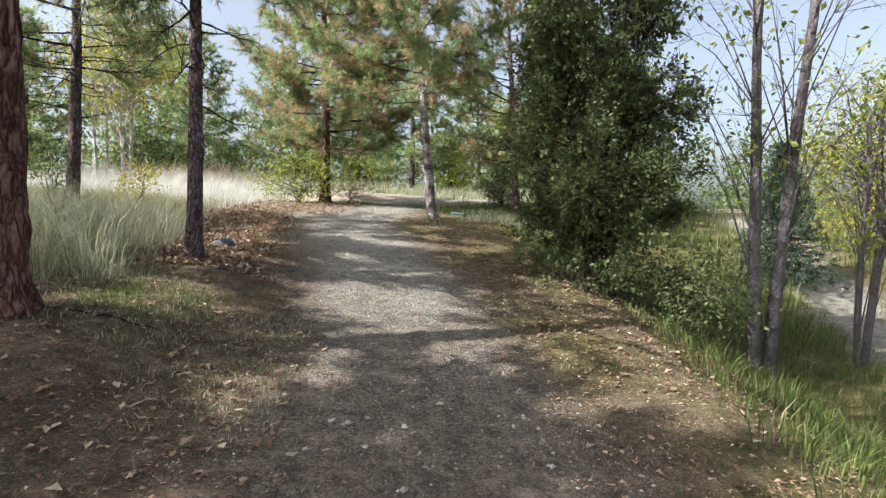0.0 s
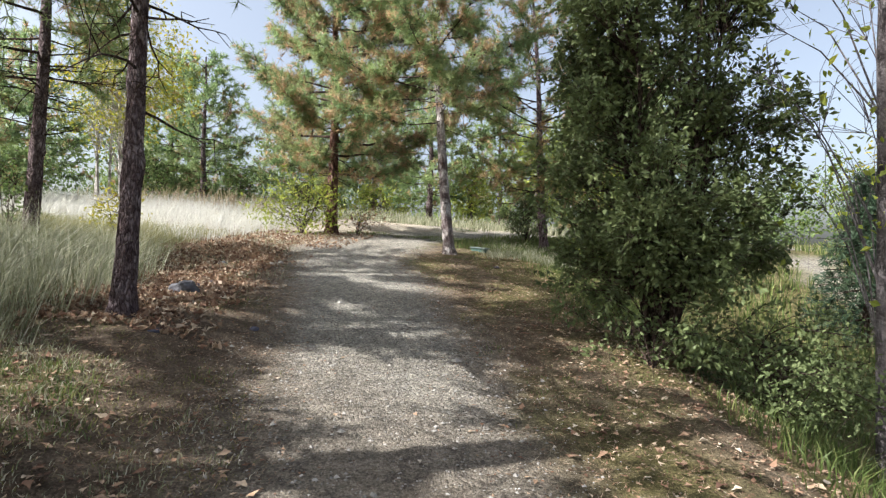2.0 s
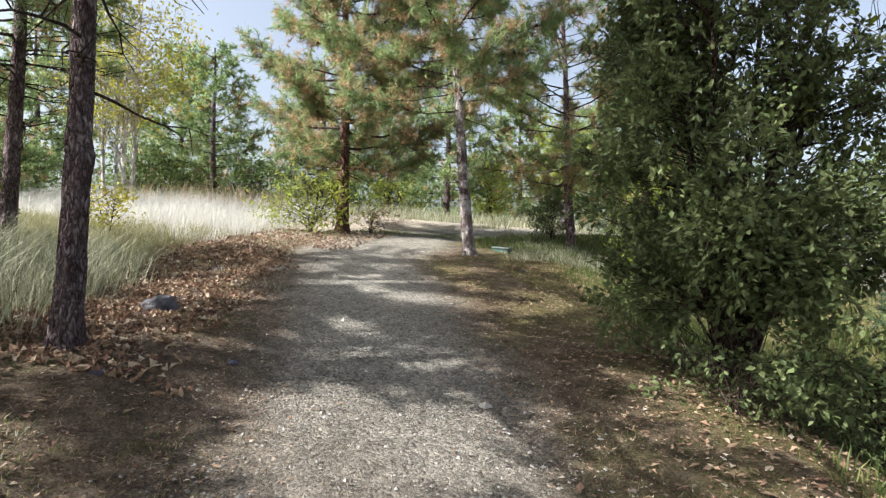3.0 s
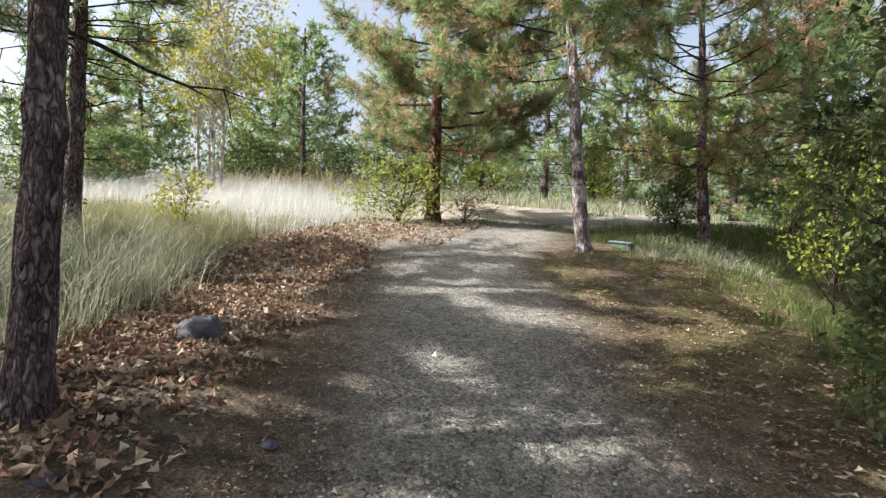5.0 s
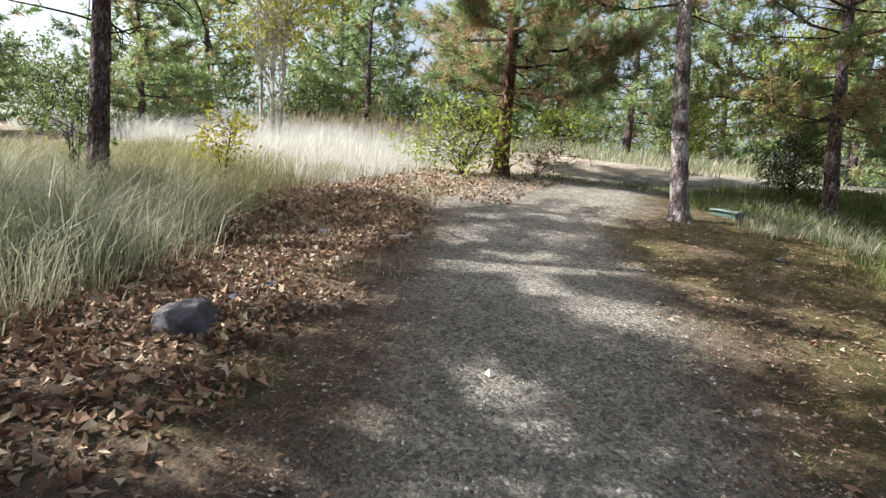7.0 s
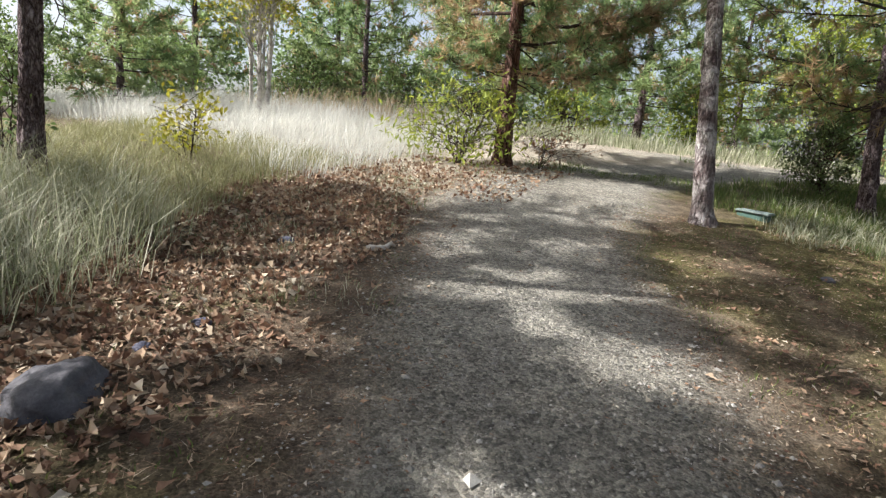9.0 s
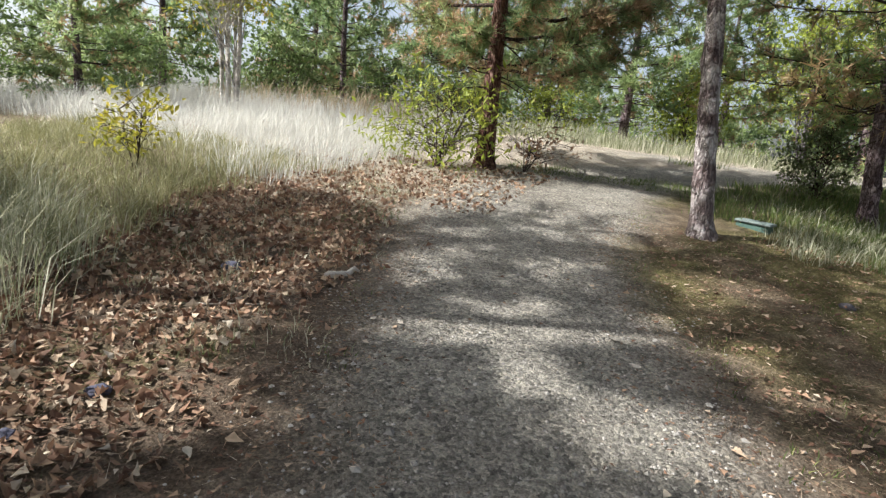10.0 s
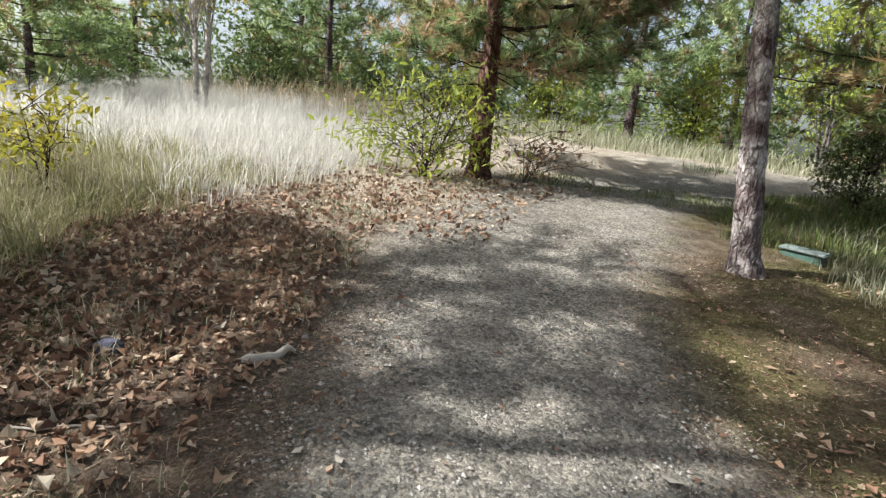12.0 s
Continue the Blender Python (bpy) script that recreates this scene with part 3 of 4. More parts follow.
def tufted(name, points, height, width, lean, mat, seed, label, wind=(0.25, 0.1), per=14, spread=0.09, coarse=True):
    """Grass: points are tuft centres; each carries blades."""
    rng = np.random.default_rng(seed)
    fan = rng.normal(0, spread, (len(points) * per, 2))
    p = np.repeat(points, per, 0) + fan
    h = np.repeat(np.broadcast_to(height, len(points)), per)
    base = np.stack([p[:, 0], p[:, 1], ground_z(p[:, 0], p[:, 1]) - 0.02], 1)
    ob = new(name, blade_mesh(name, base, rng, h, width, lean, mat, wind, coarse, fan))
    return tagged(ob, label, "grass", kind="stuff")


def scatter(rng, n, u0, u1, v0, v1, keep):
    x, y = rng.uniform(u0, u1, n), rng.uniform(v0, v1, n)
    ok = keep(x, y)
    return np.stack([x[ok], y[ok]], 1)


# ---- pines beside the path ----
pine(spot(-2.8, 3.2), 9.0, 0.185, (0.05, 0.0), 3.3, 3.0, 11, BARK_RED, sparse=0.8, side=(0.9, 0.5), label="old pine with thick red-brown plated bark on the bank", dead=3, dead_from=2.6, tufts=64, per=11, width=0.006)
pine(spot(-2.72, 5.7), 8.5, 0.092, (0.035, 0.03), 3.0, 3.0, 12, BARK_PINE, sparse=0.72, label="slender pine with purplish grey bark and knots beside the path", dead=11, dead_from=1.7, wander=0.045, burls=((1.25, 0.4, 0.38), (0.62, 5.2, 0.25), (1.95, 3.4, 0.3)), side=(0.1, 0.9), tufts=62, per=14, width=0.005)
pine(spot(-6.6, 9.35), 8.2, 0.12, (0.03, 0.0), 2.6, 1.9, 13, BARK_PINE, sparse=0.6, side=(-0.2, -0.6), label="pine with dead lower twigs standing in tall grass", dead=20, dead_from=1.6, tufts=54, per=12, width=0.006)
pine(spot(-3.4, 15.0), 8.5, 0.155, (0.0, 0.0), 1.6, 2.8, 14, BARK_RED, NEEDLES, label="broad pine with reddish bark and low sunlit limbs", tufts=105, per=10, dry=0.42, rise=0.2, side=(0.1, 1.3), dead=12, dead_from=1.2, width=0.0075, long=0.17, step=0.4)
pine(spot(-0.28, 12.9), 8.5, 0.126, (-0.1, 0.02), 2.95, 3.0, 15, BARK_PALE, NEEDLES, label="straight pine with pale grey flaking bark at the path edge", tufts=100, per=12, dry=0.34, rise=0.2, side=(-0.35, 0.0), sparse=0.8, dead=6, dead_from=2.4, width=0.0082, long=0.16)
pine(spot(2.1, 15.6), 7.5, 0.12, (-0.06, 0.0), 1.5, 2.8, 16, BARK_PINE, NEEDLES_DRY, label="pine with browning inner needles among green weeds", tufts=38, per=11, dry=0.3, side=(-0.2, -0.3), dead=6, dead_from=1.0, width=0.008, long=0.16)
# pines added out of view beyond the bank, placed and thinned to dapple the path with shade
pine(spot(-6.9, 4.5), 9.0, 0.15, (0, 0), 2.8, 2.9, 17, per=8, tufts=70, long=0.2, width=0.017, sides=14, sparse=0.42)
pine(spot(-6.9, -1.2), 9.0, 0.15, (0, 0), 3.0, 2.9, 18, per=8, tufts=70, long=0.2, width=0.017, sides=14, sparse=0.42)
pine(spot(-7.9, 7.0), 10.0, 0.15, (0, 0), 2.3, 2.7, 19, per=8, tufts=70, long=0.2, width=0.017, sides=14, sparse=0.3)
pine(spot(-8.7, -1.5), 10.0, 0.15, (0, 0), 3.2, 2.7, 20, per=8, tufts=70, long=0.2, width=0.017, sides=14, sparse=0.42)
pine(spot(-9.0, 0.6), 8.0, 0.15, (0, 0), 2.8, 2.2, 23, per=8, tufts=62, long=0.2, width=0.017, sides=14, sparse=0.3)

# ---- background pines ----
far_a = pine(spot(-1.7, 25.5), 7.0, 0.17, (0, 0), 1.3, 2.7, 21, BARK_PINE, NEEDLES, label="dark spreading pine across the clearing with bare lower limbs", group="background pines", tufts=26, per=5, dead=20, dead_from=0.5, long=0.26, width=0.024, step=0.46, sides=14)
far_b = pine(spot(-11.0, 23.5), 6.5, 0.15, (0, 0), 0.5, 2.7, 22, BARK_PINE, NEEDLES, label="bushy green pine behind the dry grass", group="background pines", tufts=26, per=5, dead=4, dead_from=0.3, long=0.26, width=0.024, step=0.46, sides=14)
for k, (u, v, s, turn) in enumerate([(-16.5, 21.0, 0.95, 40), (-14.2, 26.5, 1.15, 100), (-7.6, 27.0, 1.1, 160), (-17.5, 13.2, 0.9, 220), (-4.9, 29.5, 1.0, 280), (5.8, 28.0, 1.1, 20), (6.2, 20.5, 0.95, 75), (1.7, 29.5, 1.05, 250), (4.4, 17.5, 0.9, 10), (-14.0, 16.2, 0.75, 320)]):
    p = spot(u, v)
    copy_thing(far_b if k % 4 else far_a, pose(p.x, p.y, p.z, 0, 0, turn) @ Matrix.Scale(s, 4))

# ---- the big shrub, maples and slope plants ----
big_shrub(spot(2.12, 7.05), 31)
broadleaf("low_shrub", spot(1.75, 6.2), "low leafy sprouts at the foot of the large shrub", "shrub", 5, 0.7, (0, 0, 0.22), (0.5, 0.4, 0.24), 26, 700, 0.055, LEAF_DARK, TWIG, 37, 0.08, 0.009)
broadleaf("low_shrub", spot(3.0, 6.4), "low leafy growth at the foot of the large shrub", "shrub", 6, 1.2, (0, 0, 0.45), (0.85, 0.6, 0.5), 80, 4200, 0.05, LEAF_DARK, TWIG, 38, 0.12, 0.012)
twin = spot(3.75, 6.2)
broadleaf("maple_tree", twin, "slim smooth-barked maple stem with sparse leaves", "tree", 1, 6.0, (-0.1, 0.1, 4.4), (1.2, 1.1, 2.6), 26, 420, 0.08, LEAF_LIGHT, BARK_SMOOTH, 32, 0.3, 0.072, "twin maples", inner=0.5, taper=0.5, steep=1, sprigs=6, limb=0.1)
broadleaf("maple_tree", twin + Vector((0.2, 0.05, -0.03)), "slim smooth-barked maple stem with sparse leaves", "tree", 1, 6.0, (0.55, 0.1, 4.4), (1.2, 1.1, 2.6), 26, 420, 0.08, LEAF_LIGHT, BARK_SMOOTH, 33, 0.3, 0.072, "twin maples", inner=0.5, taper=0.5, steep=1, sprigs=6, limb=0.1)
broadleaf("young_maple", spot(5.7, 7.1), "young maple with several thin bare stems and few leaves", "tree", 4, 4.0, (0.1, 0, 2.6), (0.8, 0.8, 1.5), 34, 420, 0.1, LEAF_LIGHT, BARK_SMOOTH, 34, 0.22, 0.04, inner=0.3, steep=2, taper=0.3, limb=0.13)
broadleaf("yellow_tree", spot(10.5, 12.5), "yellow-green autumn tree below the slope", "tree", 3, 5.0, (0, 0, 2.2), (2.4, 2.0, 2.2), 190, 9000, 0.075, LEAF_YELLOW, BARK_SMOOTH, 35, 0.32, 0.06)
broadleaf("yellow_tree", spot(-10.2, 17.0), "tall tree with yellow autumn leaves behind the field", "tree", 2, 6.5, (0, 0, 4.6), (1.7, 1.5, 2.6), 150, 6500, 0.1, LEAF_YELLOW, BARK_WHITE, 36, 0.28, 0.06)
for k, (u, v) in enumerate([(-13.1, 20.0), (-12.8, 20.2), (-13.4, 20.3)]):
    broadleaf("birch_tree", spot(u, v), "thin white-barked birch at the edge of the field", "tree", 1, 6.0, (0.15 * (k - 1), 0, 4.2), (0.9, 0.9, 2.0), 34, 900, 0.08, LEAF_WOOD, BARK_WHITE, 40 + k, 0.25, 0.055, "birches")
broadleaf("sumac_shrub", spot(-4.0, 14.4), "yellow-green leafy shrub at the foot of the pine", "shrub", 6, 1.4, (0, 0, 0.75), (1.2, 0.8, 0.62), 80, 1500, 0.12, LEAF_LIGHT, TWIG, 44, 0.24, 0.011, slim=0.32, inner=0.2, limb=0.4)
broadleaf("dry_shrub", spot(-2.75, 15.1), "small dry shrub with thin brown stems and withered leaves", "shrub", 5, 0.8, (0.2, 0, 0.4), (0.6, 0.5, 0.36), 30, 220, 0.09, LITTER, TWIG, 58, 0.12, 0.008, slim=0.4)
broadleaf("sapling", spot(-6.4, 11.1), "small sapling with yellow-green top leaves in the grass", "sapling", 3, 0.9, (0, 0, 0.6), (0.5, 0.4, 0.34), 30, 330, 0.085, LEAF_YELLOW, TWIG, 45, 0.1, 0.007, slim=0.5)
broadleaf("sapling", spot(-6.9, 9.3), "weedy leafy sapling beside a pine trunk", "sapling", 3, 1.2, (0, 0, 0.8), (0.4, 0.4, 0.55), 30, 420, 0.07, LEAF_WOOD, TWIG, 46, 0.09, 0.01)
broadleaf("evergreen_shrub", spot(1.75, 17.0), "small dark evergreen shrub in dry weeds", "shrub", 5, 1.3, (0, 0, 0.65), (0.6, 0.5, 0.65), 90, 2600, 0.06, LEAF_DARK, TWIG, 47, 0.1, 0.012, shape=0.5)
broadleaf("leafy_tree", spot(0.3, 26.0), "small bright green tree across the clearing", "tree", 3, 3.0, (0, 0, 1.5), (1.2, 1.0, 1.4), 90, 3200, 0.12, LEAF_LIGHT, TWIG, 48, 0.22, 0.03)
broadleaf("leafy_tree", spot(3.0, 23.5), "pale leafy tree behind the clearing", "tree", 3, 4.5, (0, 0, 2.8), (1.4, 1.2, 1.9), 110, 3600, 0.12, LEAF_LIGHT, BARK_SMOOTH, 49, 0.26, 0.04)
broadleaf("leafy_shrub", spot(-4.0, 26.5), "round green shrub across the clearing", "shrub", 4, 1.8, (0, 0, 0.9), (1.6, 1.0, 0.9), 90, 3200, 0.11, LEAF_LIGHT, TWIG, 50, 0.2, 0.02)
for k, (u, v) in enumerate([(3.4, 13.0), (2.7, 11.4), (3.9, 15.0)]):
    broadleaf("leafy_sapling", spot(u, v), "thin green sapling among weeds on the slope", "sapling", 2, 2.4, (0, 0, 1.4), (0.6, 0.6, 1.0), 50, 1400, 0.06, LEAF_LIGHT, TWIG, 51 + k, 0.14, 0.014, "slope saplings")


for k, (u, v, w, h) in enumerate([(-15.5, 18.8, 1.6, 1.1), (-18.5, 16.5, 1.8, 1.2), (-12.0, 21.6, 1.5, 1.0), (-9.2, 23.4, 1.6, 1.0), (-6.4, 24.4, 1.3, 0.8), (-21.0, 13.5, 1.8, 1.2)]):
    broadleaf("brush_shrub", spot(u, v), "tangled green and brown brush behind the meadow", "shrub", 6, 2 * h, (0, 0, h), (w, w * 0.8, h), 80, 2400, 0.12, LEAF_WOOD, TWIG, 100 + k, 0.24, 0.02, "meadow brush", sprigs=4)


def spruce(at, height, reach, seed):
    rng = np.random.default_rng(seed)
    root = new("spruce_tree")
    root.location = at
    tagged(root, "small dark spruce below the slope", "spruce tree")
    tubes, pos, way = Tubes(), [], []
    tubes.add([[0, 0, -0.1], [0, 0, height / 2], [0, 0, height]], [0.06, 0.035, 0.006], 8)
    for h in np.arange(0.25, height, 0.13):
        ln = reach * (1 - h / height) + 0.08
        for a in rng.uniform(0, 6.28) + np.arange(7) * 0.9:
            d = np.array([math.cos(a), math.sin(a), -0.18])
            tubes.add([[0, 0, h], d * ln * 0.5 + [0, 0, h], d * ln + [0, 0, h + 0.06]], [0.012, 0.008, 0.003], 4)
            for s in np.linspace(0.2, 1, 9):
                pos.append(d * ln * s + [0, 0, h] + rng.normal(0, 0.04, 3)), way.append(d + rng.normal(0, 0.4, 3))
    part("trunk", tubes.mesh("trunk", TWIG), root)
    part("needles", needle_mesh("needles", np.array(pos), np.array(way), rng, 14, 0.13, 0.009, SPRUCE, rng.random(len(pos))), root, "stuff")


spruce(spot(7.0, 11.0), 2.9, 1.1, 60)


def far_woods():
    """The wood that closes the view all round, seen between the nearer trees."""
    rng = np.random.default_rng(70)
    pos, tint = [], []
    for a in np.arange(-180, 180, 3.0):
        ahead = -75 < a < 50
        r = rng.uniform(31, 50)
        x, y = r * math.sin(radians(a)), 8 + r * math.cos(radians(a))
        z, h, w = float(ground_z(x, y)), rng.uniform(4, 8.5), rng.uniform(1.8, 3.0)
        shade = rng.uniform(0.05, 0.8)
        k = 20 if ahead else 8
        for _ in range(46 if ahead else 12):
            t = rng.uniform(0, 1) ** 1.25
            c = np.array([x, y, z + 0.2 + t * h]) + rng.normal(0, 1, 3) * w * np.array([0.5, 0.5, 0.1]) * (1.15 - t)
            pos.append(c + rng.normal(0, 0.38, (k, 3)))
            tint.append(np.full(k, shade + rng.uniform(-0.15, 0.15)))
    me = leaf_mesh("far_woods", np.concatenate(pos), rng, 0.27, LEAF_WOOD, np.concatenate(tint), 0.2, 0.6)
    tagged(new("far_woods", me), "distant mixed green wood round the clearing", "woods", kind="stuff")


far_woods()

# ---- grasses and weeds ----
rng = np.random.default_rng(80)


p = scatter(rng, 1300, -8.5, -2.0, 4.3, 9.6, lambda x, y: (x < np.interp(y, [4.3, 6, 8, 9.5], [-2.85, -3.2, -4.0, -4.7]) + 0.35 * rolling(x * 2, y * 2)))
tufted("tall_grass", p, rng.uniform(0.2, 1.05, len(p)) * np.interp(p[:, 1], [7.5, 9.5], [1.0, 0.65]), 0.0032, 1.15, GRASS_GREY, 81, "tall drooping grey-green grass beside the path", (0.12, 0.0), 19, 0.085)
p = scatter(rng, 1500, -10.5, -4.4, 9.2, 14.2, lambda x, y: (x < np.interp(y, [9.2, 11, 12.6, 14.2], [-4.6, -5.1, -5.2, -5.0]) + 0.4 * rolling(x * 2, y * 2)) & (y + 0.3 * (x + 6) < 13.3 + 0.7 * rolling(x, y)))
tufted("olive_grass", p, rng.uniform(0.12, 0.5, len(p)) * np.interp(p[:, 1], [9.5, 13], [1.1, 0.75]), 0.0034, 1.2, GRASS_OLIVE, 99, "thin olive grass fading into dry meadow", (0.12, 0.0), 16, 0.1)
p = scatter(rng, 4600, -26, -3.2, 10.0, 24.5, lambda x, y: (x < np.interp(y, [10, 11.5, 13.5, 16, 25], [-5.2, -5.1, -4.9, -4.6, -5.5]) + 0.4 * rolling(x * 2, y * 2)) & (y + 0.3 * (x + 6) > 12.2 + 0.7 * rolling(x, y)) & (y + 0.45 * (x + 4) < 21.5 + 0.5 * rolling(x, y)))
tufted("dry_meadow_grass", p, rng.uniform(0.32, 0.74, len(p)) * np.interp(p[:, 1] - 0.3 * p[:, 0], [13, 17], [0.6, 1.15]), 0.0036, 0.9, GRASS_PALE, 82, "pale bleached dry meadow grass in full sun", (0.25, 0.1), 19, 0.2)
p = scatter(rng, 900, -9, 4, 20.8, 25.0, lambda x, y: np.abs(y - 20.5 - 0.12 * x) > 1.1)
tufted("dry_weeds", p, rng.uniform(0.15, 0.75, len(p)) * np.interp(p[:, 1] - 0.12 * p[:, 0], [21.5, 23.5], [0.4, 1.0]), 0.009, 0.5, GRASS_GREY, 83, "dry olive weeds across the clearing", (0.2, 0.1), 9, 0.16)
p = scatter(rng, 2200, 1.4, 9.5, 1.2, 10.5, lambda x, y: (x > 2.0 + 0.4 * rolling(x * 2, y * 2)) & ((x - 2.2) ** 2 + (y - 7.0) ** 2 > 0.8) & (np.abs(x - 7.0 - 0.3 * (y - 8)) > 0.7))
tufted("green_weeds", p, rng.uniform(0.1, 0.34, len(p)), 0.005, 0.8, GRASS_GREEN, 84, "green grassy weeds on the bank", (0.1, -0.2), 11, 0.1)
p = scatter(rng, 1500, 0.8, 6.0, 8.2, 15.0, lambda x, y: x > np.interp(y, [8, 10, 12, 15], [1.7, 1.5, 1.3, 1.0]) + 0.4 * rolling(x * 2, y * 2))
tufted("green_weeds", p, rng.uniform(0.08, 0.4, len(p)) * np.interp(p[:, 1], [9.5, 12.5], [1.0, 0.45]), 0.004, 0.9, GRASS_GREEN, 85, "green weeds below the path edge", (0.1, -0.1), 11, 0.1)
p = scatter(rng, 1500, 5.0, 17.0, 8.0, 22.0, lambda x, y: np.abs(x - 7.0 - 0.3 * (y - 8)) > 0.9)
tufted("green_weeds", p, rng.uniform(0.2, 0.6, len(p)), 0.012, 0.6, GRASS_GREEN, 92, "rough green weeds below the slope", (0.1, 0), 6, 0.2)
p = scatter(rng, 260, 0.2, 2.4, 12.6, 15.5, lambda x, y: x > 0.5 + 0.3 * rolling(x * 2, y * 2))
tufted("dry_weeds", p, rng.uniform(0.1, 0.35, len(p)), 0.004, 1.0, GRASS_GREY, 93, "dry straw-coloured weeds beside the ground box", (0.1, 0), 9, 0.08)
p = scatter(rng, 900, -0.2, 5.0, 14.0, 20.0, lambda x, y: np.abs(x - path_mid(y)) > 1.3)
tufted("short_grass", p, rng.uniform(0.08, 0.25, len(p)), 0.006, 0.6, GRASS_GREEN, 86, "short green grass beside the clearing path", (0.1, 0), 16, 0.12)
p = scatter(rng, 3600, -5.4, 2.0, 1.0, 14.5, lambda x, y: (np.abs(x - path_mid(y)) > 0.95) & (rolling(x * 2.3 + 4, y * 2.1) > 0.1))
tufted("short_grass", p, rng.uniform(0.03, 0.08, len(p)), 0.003, 0.8, GRASS_GREEN, 87, "thin short grass and moss on the path verge", (0.1, 0), 12, 0.07)
p = scatter(rng, 700, -3.0, 1.6, 15.2, 17.2, lambda x, y: np.abs(y - 15.9 - 0.12 * x) < 0.45 + 0.4 * rolling(x * 2, y * 2))
tufted("short_grass", p, rng.uniform(0.04, 0.12, len(p)), 0.005, 0.8, GRASS_GREEN, 103, "short green grass at the foot of the pine", (0.1, 0), 10, 0.09)
p = scatter(rng, 3600, -2.0, 2.6, 6.0, 13.2, lambda x, y: (x - path_mid(y) > 0.95 + 0.3 * rolling(x * 2, y * 2)) & (x - path_mid(y) < 2.8) & (rolling(x * 1.9 + 7, y * 1.7) > -0.12))
tufted("moss_patches", p, rng.uniform(0.012, 0.04, len(p)), 0.0035, 1.0, GRASS_MOSS, 97, "olive moss and stubbly grass on the verge", (0.1, 0), 10, 0.06)
p = scatter(rng, 900, -3.2, -0.9, 3.2, 5.4, lambda x, y: x < path_mid(y) - 0.9 + 0.3 * rolling(x * 2, y * 2))
tufted("moss_patches", p, rng.uniform(0.015, 0.06, len(p)), 0.003, 1.0, GRASS_MOSS, 98, "olive stubbly grass on the bank", (0.1, 0), 12, 0.07)
p = scatter(rng, 260, -3.0, -1.6, 3.6, 5.0, lambda x, y: np.hypot((x + 2.35) / 0.5, (y - 4.2) / 0.5) < 1)
tufted("short_grass", p, rng.uniform(0.04, 0.11, len(p)), 0.003, 0.8, GRASS_GREEN, 88, "bright green grass tuft on the bank", (0.1, 0), 16, 0.06)
p = scatter(rng, 120, -15, -6, 18.5, 21.5, lambda x, y: np.abs(y + 0.45 * (x + 4) - 17.5) < 1.4)
tufted("feathery_reeds", p, rng.uniform(0.9, 1.35, len(p)), 0.009, 0.6, GRASS_TAN, 89, "taller tan seed-headed reeds behind the meadow", (0.3, 0), 9, 0.12)


p = scatter(rng, 700, -3.4, -0.8, 2.4, 5.6, lambda x, y: (np.abs(y - 3.9 + 0.5 * (x + 2)) < 0.9 + 0.4 * rolling(x * 2, y * 2)) & (x < path_mid(y) - 0.8))
tufted("thin_dry_grass", p, rng.uniform(0.03, 0.1, len(p)), 0.003, 1.0, GRASS_GREY, 90, "thin dry straw-coloured grass on the bank", (0.2, 0), 12, 0.08)


p = scatter(rng, 620, -5.6, -2.4, 8.6, 13.4, lambda x, y: (x < path_mid(y) - 1.0) & (rolling(x * 2.6 + 1, y * 2.4) > 0.05))
tufted("thin_dry_grass", p, rng.uniform(0.05, 0.16, len(p)), 0.003, 1.0, GRASS_GREY, 94, "thin dry olive grass growing through leaf litter", (0.1, 0), 12, 0.08)


# ---- loose ground cover ----
def litter_mesh(name, p, rng, size, mat, lift=0.012, tilt=0.45):
    """Curled lobed leaves lying on the ground."""
    n = len(p)
    z = ground_z(p[:, 0], p[:, 1]) + lift + rng.uniform(0, 0.02, n)
    nrm = unit(rng.normal(0, tilt, (n, 3)) + np.array([0, 0, 1.0]))
    a = unit(np.cross(nrm, rng.normal(0, 1, (n, 3))))
    b = np.cross(nrm, a)
    s = size * np.clip(rng.lognormal(-0.1, 0.33, n), 0.4, 1.5)
    curl = rng.uniform(-0.5, 1.3, n) * min(1.0, tilt * 2.2)
    c = np.stack([p[:, 0], p[:, 1], z], 1)
    uneven = rng.uniform(0.7, 1.15, (n, 8))
    rim = []
    for k, rad in enumerate([1.1, 0.62, 0.92, 0.6, 0.75, 0.6, 0.92, 0.62]):
        t = k / 8 * 2 * np.pi
        lift_k = curl * abs(math.sin(t)) * rad * rad
        rim.append(c + ((a * math.cos(t) * rad + b * math.sin(t) * rad * 0.6) * uneven[:, k:k + 1] + nrm * lift_k[:, None]) * s[:, None])
    v = np.stack([c] + rim, 1).reshape(-1, 3)
    i = np.arange(n)[:, None] * 9
    f = np.concatenate([i + np.array([[0, k + 1, (k + 1) % 8 + 1]]) for k in range(8)])
    return set_mesh(name, v, f, mat, np.repeat(rng.beta(1.5, 2.2, n), 9))


